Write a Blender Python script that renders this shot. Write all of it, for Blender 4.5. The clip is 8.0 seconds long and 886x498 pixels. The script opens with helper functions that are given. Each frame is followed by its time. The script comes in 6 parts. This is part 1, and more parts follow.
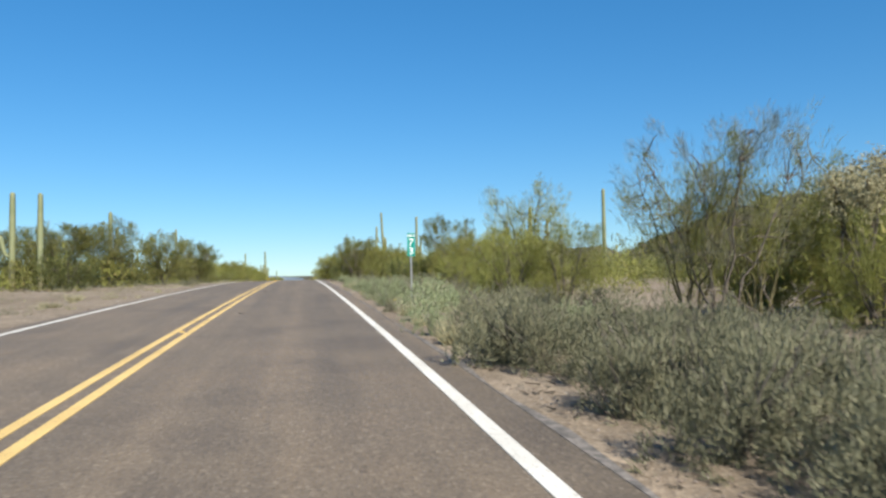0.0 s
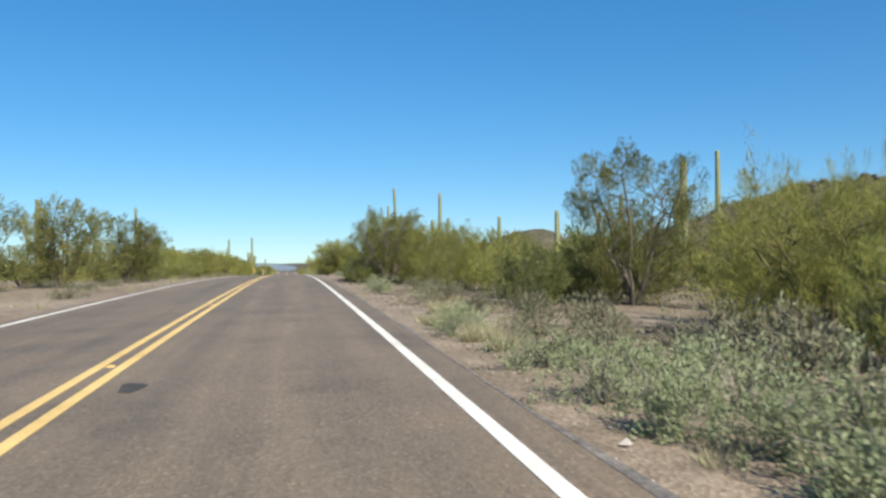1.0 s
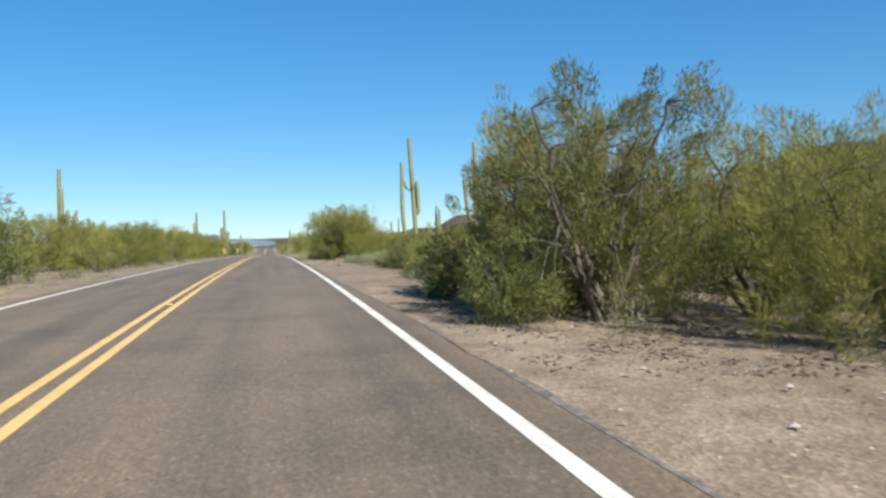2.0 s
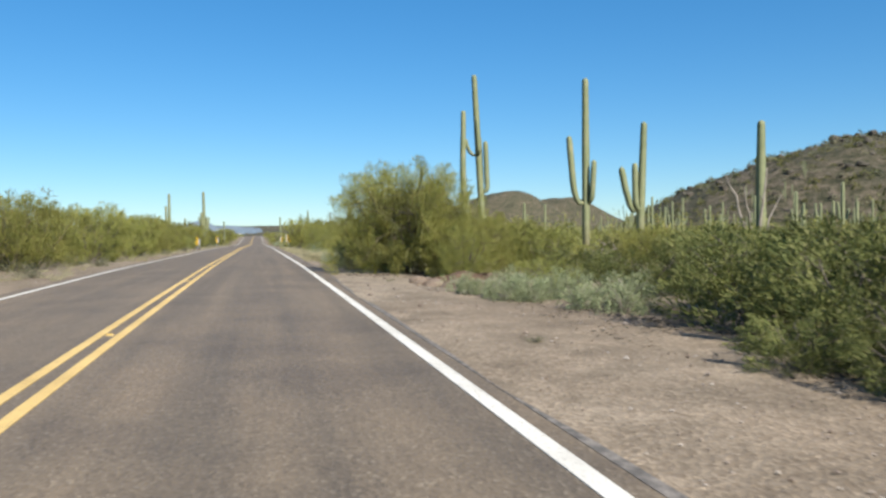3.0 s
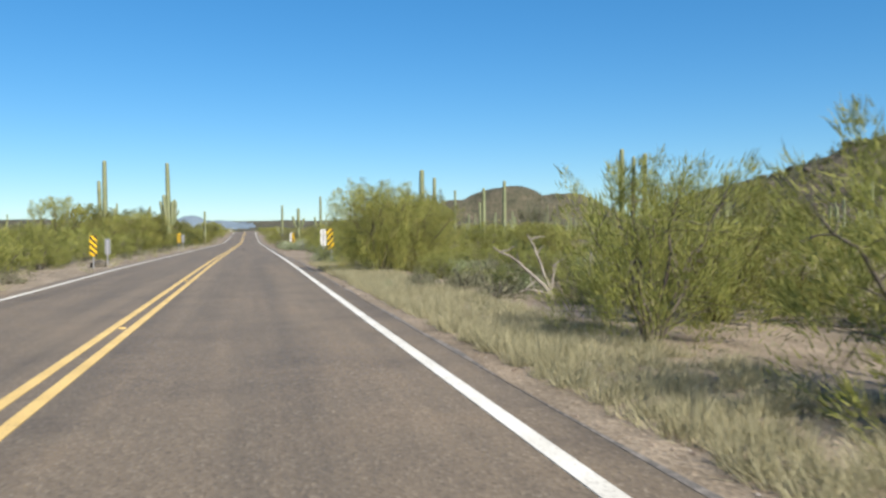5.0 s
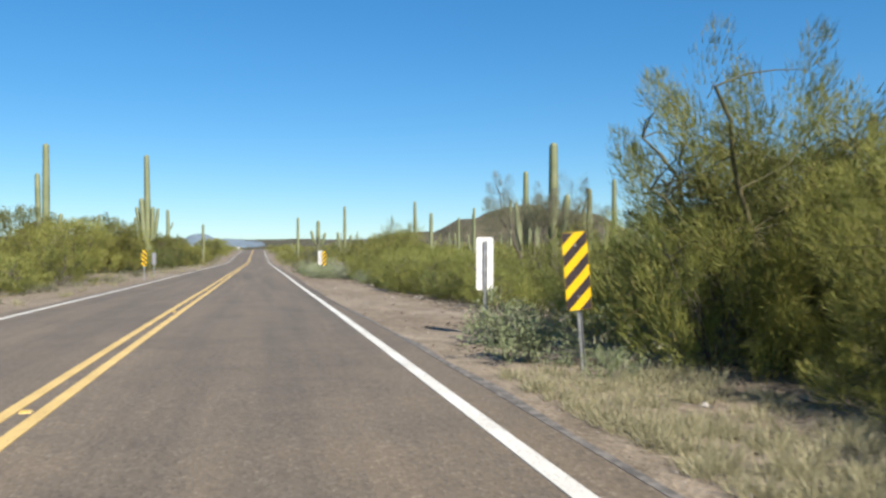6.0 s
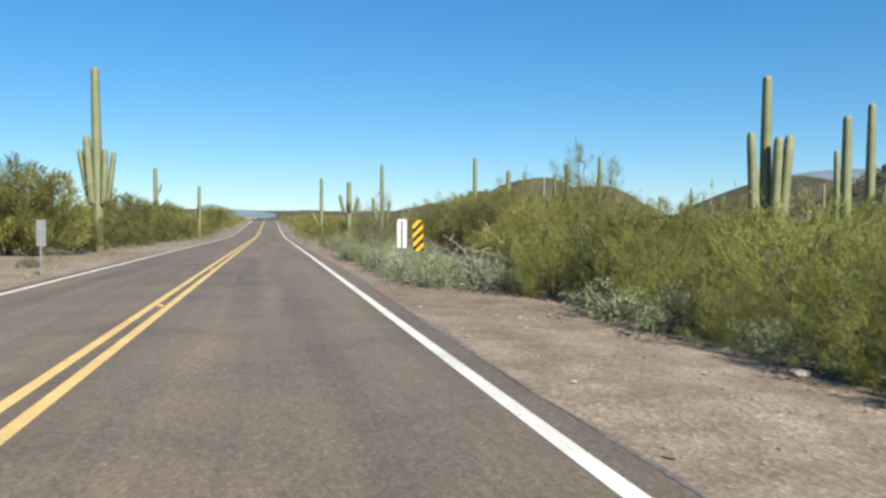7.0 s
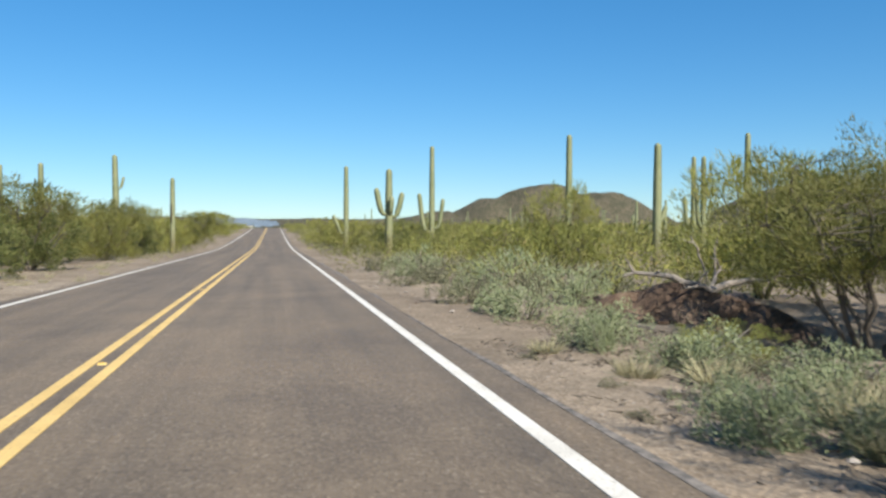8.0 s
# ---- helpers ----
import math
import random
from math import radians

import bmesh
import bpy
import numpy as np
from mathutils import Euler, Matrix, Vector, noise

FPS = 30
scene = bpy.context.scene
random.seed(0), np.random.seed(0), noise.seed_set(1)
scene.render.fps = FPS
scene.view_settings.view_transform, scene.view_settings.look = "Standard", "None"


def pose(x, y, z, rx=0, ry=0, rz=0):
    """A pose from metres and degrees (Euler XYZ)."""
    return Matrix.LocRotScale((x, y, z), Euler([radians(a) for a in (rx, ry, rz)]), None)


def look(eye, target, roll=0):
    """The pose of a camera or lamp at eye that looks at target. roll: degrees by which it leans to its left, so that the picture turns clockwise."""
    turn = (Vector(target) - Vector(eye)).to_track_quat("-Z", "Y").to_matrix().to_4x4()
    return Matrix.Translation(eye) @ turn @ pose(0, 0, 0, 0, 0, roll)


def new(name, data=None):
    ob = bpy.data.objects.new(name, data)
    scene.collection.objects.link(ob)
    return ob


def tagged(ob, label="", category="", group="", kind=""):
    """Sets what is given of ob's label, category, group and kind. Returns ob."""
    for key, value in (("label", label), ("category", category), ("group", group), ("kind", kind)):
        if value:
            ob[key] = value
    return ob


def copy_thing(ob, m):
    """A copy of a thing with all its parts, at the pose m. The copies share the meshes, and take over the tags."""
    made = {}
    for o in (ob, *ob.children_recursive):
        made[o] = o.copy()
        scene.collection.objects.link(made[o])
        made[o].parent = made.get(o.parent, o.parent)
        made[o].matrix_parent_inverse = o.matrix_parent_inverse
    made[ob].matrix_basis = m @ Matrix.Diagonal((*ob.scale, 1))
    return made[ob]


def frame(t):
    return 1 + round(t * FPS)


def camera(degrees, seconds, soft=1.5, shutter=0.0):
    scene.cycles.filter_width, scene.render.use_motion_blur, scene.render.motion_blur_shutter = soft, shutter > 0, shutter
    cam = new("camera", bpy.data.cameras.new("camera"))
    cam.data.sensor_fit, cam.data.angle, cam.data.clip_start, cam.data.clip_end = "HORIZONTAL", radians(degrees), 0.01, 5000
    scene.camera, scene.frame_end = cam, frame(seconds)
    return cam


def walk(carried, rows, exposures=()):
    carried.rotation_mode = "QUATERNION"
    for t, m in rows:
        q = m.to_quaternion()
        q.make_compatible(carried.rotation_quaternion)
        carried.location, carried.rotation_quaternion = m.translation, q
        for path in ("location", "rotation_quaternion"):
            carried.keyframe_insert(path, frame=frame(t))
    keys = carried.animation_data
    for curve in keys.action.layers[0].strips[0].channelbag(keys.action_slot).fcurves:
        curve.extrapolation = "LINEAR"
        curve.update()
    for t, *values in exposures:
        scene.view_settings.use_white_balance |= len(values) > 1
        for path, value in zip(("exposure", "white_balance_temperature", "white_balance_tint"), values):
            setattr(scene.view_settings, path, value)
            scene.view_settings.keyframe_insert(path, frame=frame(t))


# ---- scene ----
# ---- camera ----
GRADES = [(-80, 0.0388), (0.0, 0.0388), (14.9, 0.0305), (29.7, 0.0258), (35.7, 0.0244), (68.5, 0.0157), (74.5, 0.012), (89.4, 0.0052), (104.4, 0.0022), (119.3, 0.0012), (125.2, -0.004), (157.8, -0.0061), (163.7, -0.0047), (178.4, -0.0036), (193.1, -0.0079), (207.8, -0.0105), (222.6, -0.007), (237.3, -0.0083), (300, -0.009), (318, -0.003), (335, 0.01), (355, 0.016), (440, 0.016), (480, 0.003), (520, -0.006), (700, 0.0), (4000, 0.0)]


ROAD_Y = np.arange(-120.0, 4700.0, 1.0)
ROAD_G = np.interp(ROAD_Y, [y for y, g in GRADES], [g for y, g in GRADES])
ROAD_H = np.concatenate(([0.0], np.cumsum(0.5 * (ROAD_G[1:] + ROAD_G[:-1]))))
ROAD_H -= np.interp(0.0, ROAD_Y, ROAD_H)


def road_z(y):
    """Height of the road's crown at y: the grades summed up."""
    return np.interp(y, ROAD_Y, ROAD_H)


cam = camera(58.0, 8.0, soft=2.65, shutter=0.035)
PATH = [
    (0, (2.203, 0.00, 1.387), (5.725, 19.669, 2.230), -0.97),
    (0.5, (2.196, 14.86, 1.885), (5.887, 34.504, 2.493), -0.90),
    (1, (2.155, 29.73, 2.299), (5.882, 49.368, 2.846), -0.60),
    (1.2, (2.113, 35.68, 2.445), (5.873, 55.321, 2.807), -0.47),
    (2.3, (1.988, 68.50, 3.087), (6.357, 88.017, 2.879), -1.50),
    (2.5, (1.966, 74.48, 3.161), (6.400, 93.977, 2.920), -1.24),
    (3, (1.928, 89.44, 3.307), (6.449, 108.914, 2.910), -0.55),
    (3.5, (1.901, 104.38, 3.384), (6.642, 123.804, 2.914), -0.82),
    (4, (1.822, 119.28, 3.434), (6.975, 138.600, 2.835), -1.32),
    (4.2, (1.797, 125.23, 3.414), (6.921, 144.550, 2.807), -0.79),
    (5.3, (1.881, 157.80, 3.231), (6.520, 177.250, 2.831), -0.34),
    (5.5, (1.891, 163.70, 3.200), (6.578, 183.140, 2.916), -0.41),
    (6, (1.932, 178.39, 3.118), (6.421, 197.879, 3.110), 0.01),
    (6.5, (1.877, 193.10, 3.031), (5.917, 212.683, 2.731), 0.24),
    (7, (1.856, 207.82, 2.909), (6.076, 227.354, 2.217), 0.46),
    (7.5, (1.821, 222.56, 2.812), (6.016, 242.114, 2.388), 0.68),
    (8, (1.828, 237.31, 2.712), (5.980, 256.868, 2.212), 0.27),
]
walk(cam, [(t, look(eye, target, roll)) for t, eye, target, roll in PATH], [(0.0, 0.9), (8.0, 0.9)])

# ---- sky and sun ----
SUN_EL, SUN_AZ = radians(40), radians(162)   # azimuth from +y towards +x
world = bpy.data.worlds.new("sky")
scene.world = world
world.use_nodes = True
wn, wl = world.node_tree.nodes, world.node_tree.links
sky = wn.new("ShaderNodeTexSky")
sky.sky_type, sky.sun_disc = "NISHITA", False
sky.sun_elevation, sky.sun_rotation = SUN_EL, SUN_AZ
sky.altitude, sky.air_density, sky.dust_density, sky.ozone_density = 600, 1.0, 0.0, 5.0
rich = wn.new("ShaderNodeHueSaturation")
rich.inputs["Hue"].default_value = 0.502
rich.inputs["Saturation"].default_value = 1.3
even = wn.new("ShaderNodeGamma")
even.inputs["Gamma"].default_value = 0.72
wl.new(sky.outputs[0], even.inputs["Color"])
clear = wn.new("ShaderNodeMix")
clear.data_type, clear.blend_type = "RGBA", "MULTIPLY"
clear.inputs[0].default_value, clear.inputs[7].default_value = 1.0, (0.84, 1.0, 1.1, 1)
wl.new(even.outputs[0], clear.inputs[6])
wl.new(clear.outputs[2], rich.inputs["Color"])
wl.new(rich.outputs[0], wn["Background"].inputs[0])
wn["Background"].inputs[1].default_value = 0.105
lamp = new("sun", bpy.data.lights.new("sun", "SUN"))
lamp.data.energy, lamp.data.angle, lamp.data.color = 5.0, radians(0.5), (1.0, 0.92, 0.8)
to_sun = Vector((math.sin(SUN_AZ) * math.cos(SUN_EL), math.cos(SUN_AZ) * math.cos(SUN_EL), math.sin(SUN_EL)))
lamp.matrix_world = look(to_sun * 50, (0, 0, 0))

# ---- materials ----
def shader(name, rough=0.85):
    m = bpy.data.materials.new(name)
    m.use_nodes = True
    n = m.node_tree.nodes
    b = n["Principled BSDF"]
    b.inputs["Roughness"].default_value = rough
    b.inputs["Specular IOR Level"].default_value = 0.25
    return m, n, m.node_tree.links, b


def ramp(n, stops):
    r = n.new("ShaderNodeValToRGB")
    el = r.color_ramp.elements
    el[0].position, el[0].color = stops[0][0], (*stops[0][1], 1)
    el[1].position, el[1].color = stops[-1][0], (*stops[-1][1], 1)
    for p, c in stops[1:-1]:
        e = el.new(p)
        e.color = (*c, 1)
    return r


def noise_tex(n, l, coord, scale, detail=4.0, rough=0.6):
    t = n.new("ShaderNodeTexNoise")
    t.inputs["Scale"].default_value = scale
    t.inputs["Detail"].default_value = detail
    t.inputs["Roughness"].default_value = rough
    l.new(coord, t.inputs["Vector"])
    return t


def mix(n, l, kind, fac, a, b):
    x = n.new("ShaderNodeMix")
    x.data_type, x.blend_type = "RGBA", kind
    for sock, v in ((x.inputs[0], fac), (x.inputs[6], a), (x.inputs[7], b)):
        if isinstance(v, (int, float)):
            sock.default_value = v
        elif isinstance(v, tuple):
            sock.default_value = (*v, 1)
        else:
            l.new(v, sock)
    return x.outputs[2]


def bump(n, l, b, height, strength, distance):
    k = n.new("ShaderNodeBump")
    k.inputs["Strength"].default_value, k.inputs["Distance"].default_value = strength, distance
    l.new(height, k.inputs["Height"])
    l.new(k.outputs[0], b.inputs["Normal"])


def surface(name, stops, scale, fine=40.0, rough=0.85, strength=0.4, distance=0.01, metal=0.0, local=False):
    """Two scales of noise: the large one picks from stops, the fine one lightens, darkens and roughens."""
    m, n, l, b = shader(name, rough)
    b.inputs["Metallic"].default_value = metal
    co = n.new("ShaderNodeTexCoord").outputs["Object"] if local else n.new("ShaderNodeNewGeometry").outputs["Position"]
    big, small = noise_tex(n, l, co, scale), noise_tex(n, l, co, fine, 3)
    r = ramp(n, stops)
    l.new(big.outputs[0], r.inputs[0])
    g = ramp(n, [(0.3, (0.7, 0.7, 0.7)), (0.7, (1.25, 1.25, 1.25))])
    l.new(small.outputs[0], g.inputs[0])
    l.new(mix(n, l, "MULTIPLY", 1.0, r.outputs[0], g.outputs[0]), b.inputs["Base Color"])
    if strength:
        bump(n, l, b, small.outputs[0], strength, distance)
    return m


def foliage(name, stops, thin=0.44):
    """Leaves: each one a shade of its own, and some light shines through."""
    m, n, l, b = shader(name, 0.65)
    geo = n.new("ShaderNodeNewGeometry")
    info = n.new("ShaderNodeObjectInfo")
    r = ramp(n, stops)
    l.new(geo.outputs["Random Per Island"], r.inputs[0])
    hsv = n.new("ShaderNodeHueSaturation")
    rng = n.new("ShaderNodeMapRange")
    rng.inputs["To Min"].default_value, rng.inputs["To Max"].default_value = 0.8, 1.2
    l.new(info.outputs["Random"], rng.inputs["Value"])
    l.new(rng.outputs[0], hsv.inputs["Value"])
    l.new(r.outputs[0], hsv.inputs["Color"])
    l.new(hsv.outputs[0], b.inputs["Base Color"])
    t = n.new("ShaderNodeBsdfTranslucent")
    l.new(hsv.outputs[0], t.inputs["Color"])
    s = n.new("ShaderNodeMixShader")
    s.inputs[0].default_value = thin
    l.new(b.outputs[0], s.inputs[1])
    l.new(t.outputs[0], s.inputs[2])
    l.new(s.outputs[0], n["Material Output"].inputs[0])
    return m


def ground_material():
    m, n, l, b = shader("desert_soil", 0.95)
    co = n.new("ShaderNodeNewGeometry").outputs["Position"]
    big, mid, fine = noise_tex(n, l, co, 0.12, 5), noise_tex(n, l, co, 1.3, 5), noise_tex(n, l, co, 35, 4)
    r = ramp(n, [(0.3, (0.178, 0.143, 0.104)), (0.5, (0.226, 0.188, 0.140)), (0.7, (0.278, 0.239, 0.185))])
    l.new(big.outputs[0], r.inputs[0])
    r2 = ramp(n, [(0.35, (0.62, 0.6, 0.58)), (0.65, (1.15, 1.12, 1.1))])
    l.new(mid.outputs[0], r2.inputs[0])
    c = mix(n, l, "MULTIPLY", 0.8, r.outputs[0], r2.outputs[0])
    v = n.new("ShaderNodeTexVoronoi")
    v.inputs["Scale"].default_value = 22
    l.new(co, v.inputs["Vector"])
    r3 = ramp(n, [(0.0, (0.55, 0.5, 0.47)), (0.6, (1.0, 1.0, 1.0)), (1.0, (1.5, 1.5, 1.5))])
    l.new(v.outputs["Color"], r3.inputs[0])
    c = mix(n, l, "MULTIPLY", 0.65, c, r3.outputs[0])
    # pale and dark grit
    g = n.new("ShaderNodeTexVoronoi")
    g.inputs["Scale"].default_value = 62
    l.new(co, g.inputs["Vector"])
    r4 = ramp(n, [(0.0, (0.5, 0.47, 0.45)), (0.25, (0.92, 0.92, 0.92)), (0.8, (1.05, 1.05, 1.05)), (1.0, (1.75, 1.72, 1.68))])
    l.new(g.outputs["Color"], r4.inputs[0])
    c = mix(n, l, "MULTIPLY", 0.95, c, r4.outputs[0])
    l.new(c, b.inputs["Base Color"])
    bump(n, l, b, v.outputs["Distance"], 0.6, 0.02)
    return m


def hill_material():
    m, n, l, b = shader("scrubby_hillside", 0.95)
    co = n.new("ShaderNodeNewGeometry").outputs["Position"]
    big, mid = noise_tex(n, l, co, 0.03, 6, 0.7), noise_tex(n, l, co, 0.22, 8, 0.8)
    r = ramp(n, [(0.4, (0.030, 0.034, 0.018)), (0.49, (0.068, 0.066, 0.043)), (0.62, (0.140, 0.120, 0.096))])
    l.new(mid.outputs[0], r.inputs[0])
    r2 = ramp(n, [(0.35, (0.62, 0.68, 0.6)), (0.65, (1.25, 1.15, 1.1))])
    l.new(big.outputs[0], r2.inputs[0])
    l.new(mix(n, l, "MULTIPLY", 1.0, r.outputs[0], r2.outputs[0]), b.inputs["Base Color"])
    bump(n, l, b, mid.outputs[0], 1.0, 1.5)
    return m


def asphalt_material():
    m, n, l, b = shader("worn_asphalt", 0.72)
    b.inputs["Specular IOR Level"].default_value = 0.5
    co = n.new("ShaderNodeNewGeometry").outputs["Position"]
    # stone chips
    v = n.new("ShaderNodeTexVoronoi")
    v.inputs["Scale"].default_value = 42
    l.new(co, v.inputs["Vector"])
    chips = ramp(n, [(0.0, (0.077, 0.060, 0.041)), (0.3, (0.120, 0.095, 0.065)), (0.75, (0.152, 0.121, 0.084)), (1.0, (0.240, 0.203, 0.148))])
    l.new(v.outputs["Color"], chips.inputs[0])
    # long streaks down the lanes
    st = n.new("ShaderNodeMapping")
    st.inputs["Scale"].default_value = (1.6, 0.05, 1)
    l.new(co, st.inputs["Vector"])
    streak = noise_tex(n, l, st.outputs[0], 1.0, 4)
    r = ramp(n, [(0.35, (0.8, 0.8, 0.81)), (0.65, (1.17, 1.14, 1.1))])
    l.new(streak.outputs[0], r.inputs[0])
    c = mix(n, l, "MULTIPLY", 1.0, chips.outputs[0], r.outputs[0])
    # blotches and oil stains
    blot = noise_tex(n, l, co, 0.6, 5)
    r2 = ramp(n, [(0.36, (0.8, 0.8, 0.82)), (0.5, (1, 1, 1)), (0.7, (1.12, 1.09, 1.06))])
    l.new(blot.outputs[0], r2.inputs[0])
    c = mix(n, l, "MULTIPLY", 0.9, c, r2.outputs[0])
    l.new(c, b.inputs["Base Color"])
    bump(n, l, b, v.outputs["Distance"], 0.5, 0.008)
    return m


def paint_material(name, colour, worn):
    """Road paint, worn through to the chips in spots."""
    m, n, l, b = shader(name, 0.7)
    co = n.new("ShaderNodeNewGeometry").outputs["Position"]
    a, d = noise_tex(n, l, co, 45, 4), noise_tex(n, l, co, 1.2, 4)
    r = ramp(n, [(0.34, worn), (0.44, colour)])
    l.new(a.outputs[0], r.inputs[0])
    r2 = ramp(n, [(0.3, (0.8, 0.79, 0.77)), (0.7, (1.05, 1.05, 1.05))])
    l.new(d.outputs[0], r2.inputs[0])
    l.new(mix(n, l, "MULTIPLY", 1.0, r.outputs[0], r2.outputs[0]), b.inputs["Base Color"])
    bump(n, l, b, a.outputs[0], 0.3, 0.004)
    return m


def saguaro_material():
    """Waxy green skin with paler and browner patches, and a corky brown foot."""
    m, n, l, b = shader("saguaro_skin", 0.6)
    co = n.new("ShaderNodeTexCoord").outputs["Object"]
    big, small, mid = noise_tex(n, l, co, 1.1), noise_tex(n, l, co, 26, 3), noise_tex(n, l, co, 5, 4)
    r = ramp(n, [(0.3, (0.140, 0.166, 0.088)), (0.55, (0.186, 0.206, 0.114)), (0.75, (0.240, 0.238, 0.142))])
    l.new(big.outputs[0], r.inputs[0])
    g = ramp(n, [(0.3, (0.72, 0.72, 0.72)), (0.7, (1.25, 1.25, 1.25))])
    l.new(small.outputs[0], g.inputs[0])
    c = mix(n, l, "MULTIPLY", 1.0, r.outputs[0], g.outputs[0])
    xyz = n.new("ShaderNodeSeparateXYZ")
    l.new(co, xyz.inputs[0])
    foot = n.new("ShaderNodeMath")
    foot.operation = "MULTIPLY_ADD"
    foot.inputs[1].default_value = 2.4
    l.new(mid.outputs[0], foot.inputs[0])
    l.new(xyz.outputs[2], foot.inputs[2])
    up = ramp(n, [(0.0, (0.75, 0.75, 0.75)), (1.0, (0.0, 0.0, 0.0))])
    span = n.new("ShaderNodeMapRange")
    span.inputs["From Min"].default_value, span.inputs["From Max"].default_value = 1.2, 3.6
    l.new(foot.outputs[0], span.inputs["Value"])
    l.new(span.outputs[0], up.inputs[0])
    l.new(mix(n, l, "MIX", up.outputs[0], c, (0.16, 0.115, 0.07)), b.inputs["Base Color"])
    bump(n, l, b, small.outputs[0], 0.3, 0.02)
    return m


SOIL, HILL, ASPHALT = ground_material(), hill_material(), asphalt_material()
# the haze of distance is put into this blue-grey base colour
HAZE_BLUE = surface("haze_blue_mountain", [(0.35, (0.118, 0.160, 0.200)), (0.65, (0.148, 0.189, 0.227))], 0.012, 0.1, 0.95, 0.0)
WHITE_PAINT = paint_material("white_road_paint", (0.62, 0.61, 0.56), (0.296, 0.274, 0.244))
YELLOW_PAINT = paint_material("yellow_road_paint", (0.61, 0.435, 0.168), (0.32, 0.24, 0.125))
PATCH = surface("dark_tar", [(0.3, (0.033, 0.032, 0.031)), (0.7, (0.059, 0.056, 0.052))], 3, 60)
ASPHALT_RIM = surface("mottled_asphalt_rim", [(0.35, (0.085, 0.080, 0.074)), (0.5, (0.135, 0.124, 0.112)), (0.65, (0.215, 0.195, 0.172))], 9, 60)
PV_LEAF = foliage("palo_verde_leaf", [(0.0, (0.175, 0.186, 0.046)), (0.5, (0.245, 0.252, 0.066)), (0.88, (0.305, 0.300, 0.086)), (1.0, (0.330, 0.260, 0.110))])
CR_LEAF = foliage("creosote_leaf", [(0.0, (0.160, 0.180, 0.044)), (0.5, (0.225, 0.238, 0.064)), (1.0, (0.310, 0.308, 0.096))])
MQ_LEAF = foliage("mesquite_leaf", [(0.0, (0.112, 0.122, 0.036)), (0.6, (0.170, 0.174, 0.054)), (1.0, (0.245, 0.230, 0.086))])
DK_LEAF = foliage("dark_bush_leaf", [(0.0, (0.075, 0.094, 0.028)), (0.6, (0.122, 0.138, 0.042)), (1.0, (0.190, 0.192, 0.070))], 0.3)
BB_LEAF = foliage("brittlebush_leaf", [(0.0, (0.148, 0.180, 0.090)), (0.5, (0.205, 0.240, 0.128)), (1.0, (0.280, 0.312, 0.185))], 0.2)
SILVER_LEAF = foliage("silver_brittlebush_leaf", [(0.0, (0.170, 0.190, 0.125)), (0.5, (0.260, 0.285, 0.190)), (1.0, (0.370, 0.395, 0.285))], 0.1)
BS_LEAF = foliage("bursage_twig", [(0.0, (0.098, 0.102, 0.060)), (0.5, (0.140, 0.142, 0.086)), (1.0, (0.205, 0.198, 0.126))], 0.2)
GRASS = foliage("dry_grass_blade", [(0.0, (0.190, 0.178, 0.100)), (0.5, (0.345, 0.318, 0.190)), (1.0, (0.470, 0.440, 0.285))], 0.3)
GREEN_BARK = surface("green_bark", [(0.35, (0.066, 0.062, 0.028)), (0.65, (0.130, 0.116, 0.062))], 3, 30, local=True)
GREY_BARK = surface("grey_bark", [(0.35, (0.067, 0.056, 0.044)), (0.65, (0.148, 0.130, 0.107))], 4, 40, strength=0.8, local=True)
BLEACHED = surface("bleached_deadwood", [(0.35, (0.165, 0.145, 0.122)), (0.65, (0.300, 0.270, 0.232))], 3, 40, strength=0.6, local=True)
SAG_SKIN = saguaro_material()
SAG_DARK = surface("saguaro_dark_spot", [(0.35, (0.015, 0.013, 0.010)), (0.65, (0.067, 0.052, 0.033))], 5, 30, local=True)
HILL_ROCK = surface("dark_hill_rock", [(0.3, (0.043, 0.039, 0.031)), (0.6, (0.085, 0.076, 0.061)), (0.8, (0.136, 0.124, 0.103))], 0.3, 2.0, strength=0.9, distance=0.3)
ROCK = surface("brown_rock", [(0.3, (0.092, 0.067, 0.052)), (0.6, (0.163, 0.130, 0.107)), (0.8, (0.234, 0.211, 0.185))], 1.5, 20, strength=0.8, distance=0.03)
RED_SOIL = surface("reddish_bank_soil", [(0.3, (0.060, 0.040, 0.028)), (0.5, (0.115, 0.078, 0.054)), (0.7, (0.175, 0.130, 0.096))], 2.2, 25, strength=0.9, distance=0.05)
RED_ROCK = surface("reddish_rock", [(0.3, (0.110, 0.082, 0.062)), (0.6, (0.172, 0.135, 0.104)), (0.8, (0.240, 0.200, 0.162))], 1.5, 20, strength=0.6, distance=0.03)
STEEL = surface("galvanised_steel", [(0.35, (0.296, 0.303, 0.318)), (0.65, (0.444, 0.451, 0.466))], 6, 60, 0.45, 0.1, metal=0.8, local=True)
SIGN_BACK = surface("sign_back_white", [(0.3, (0.533, 0.533, 0.533)), (0.7, (0.607, 0.607, 0.607))], 4, 50, 0.5, 0.05, local=True)
SIGN_GREY = surface("sign_back_aluminium", [(0.3, (0.192, 0.201, 0.213)), (0.7, (0.238, 0.247, 0.260))], 4, 50, 0.5, 0.05, metal=0.3, local=True)
SIGN_YELLOW = surface("sign_yellow", [(0.3, (0.592, 0.370, 0.007)), (0.7, (0.651, 0.429, 0.011))], 5, 80, 0.4, 0.0, local=True)
SIGN_BLACK = surface("sign_black", [(0.3, (0.018, 0.014, 0.016)), (0.7, (0.04, 0.03, 0.032))], 5, 80, 0.5, 0.0, local=True)
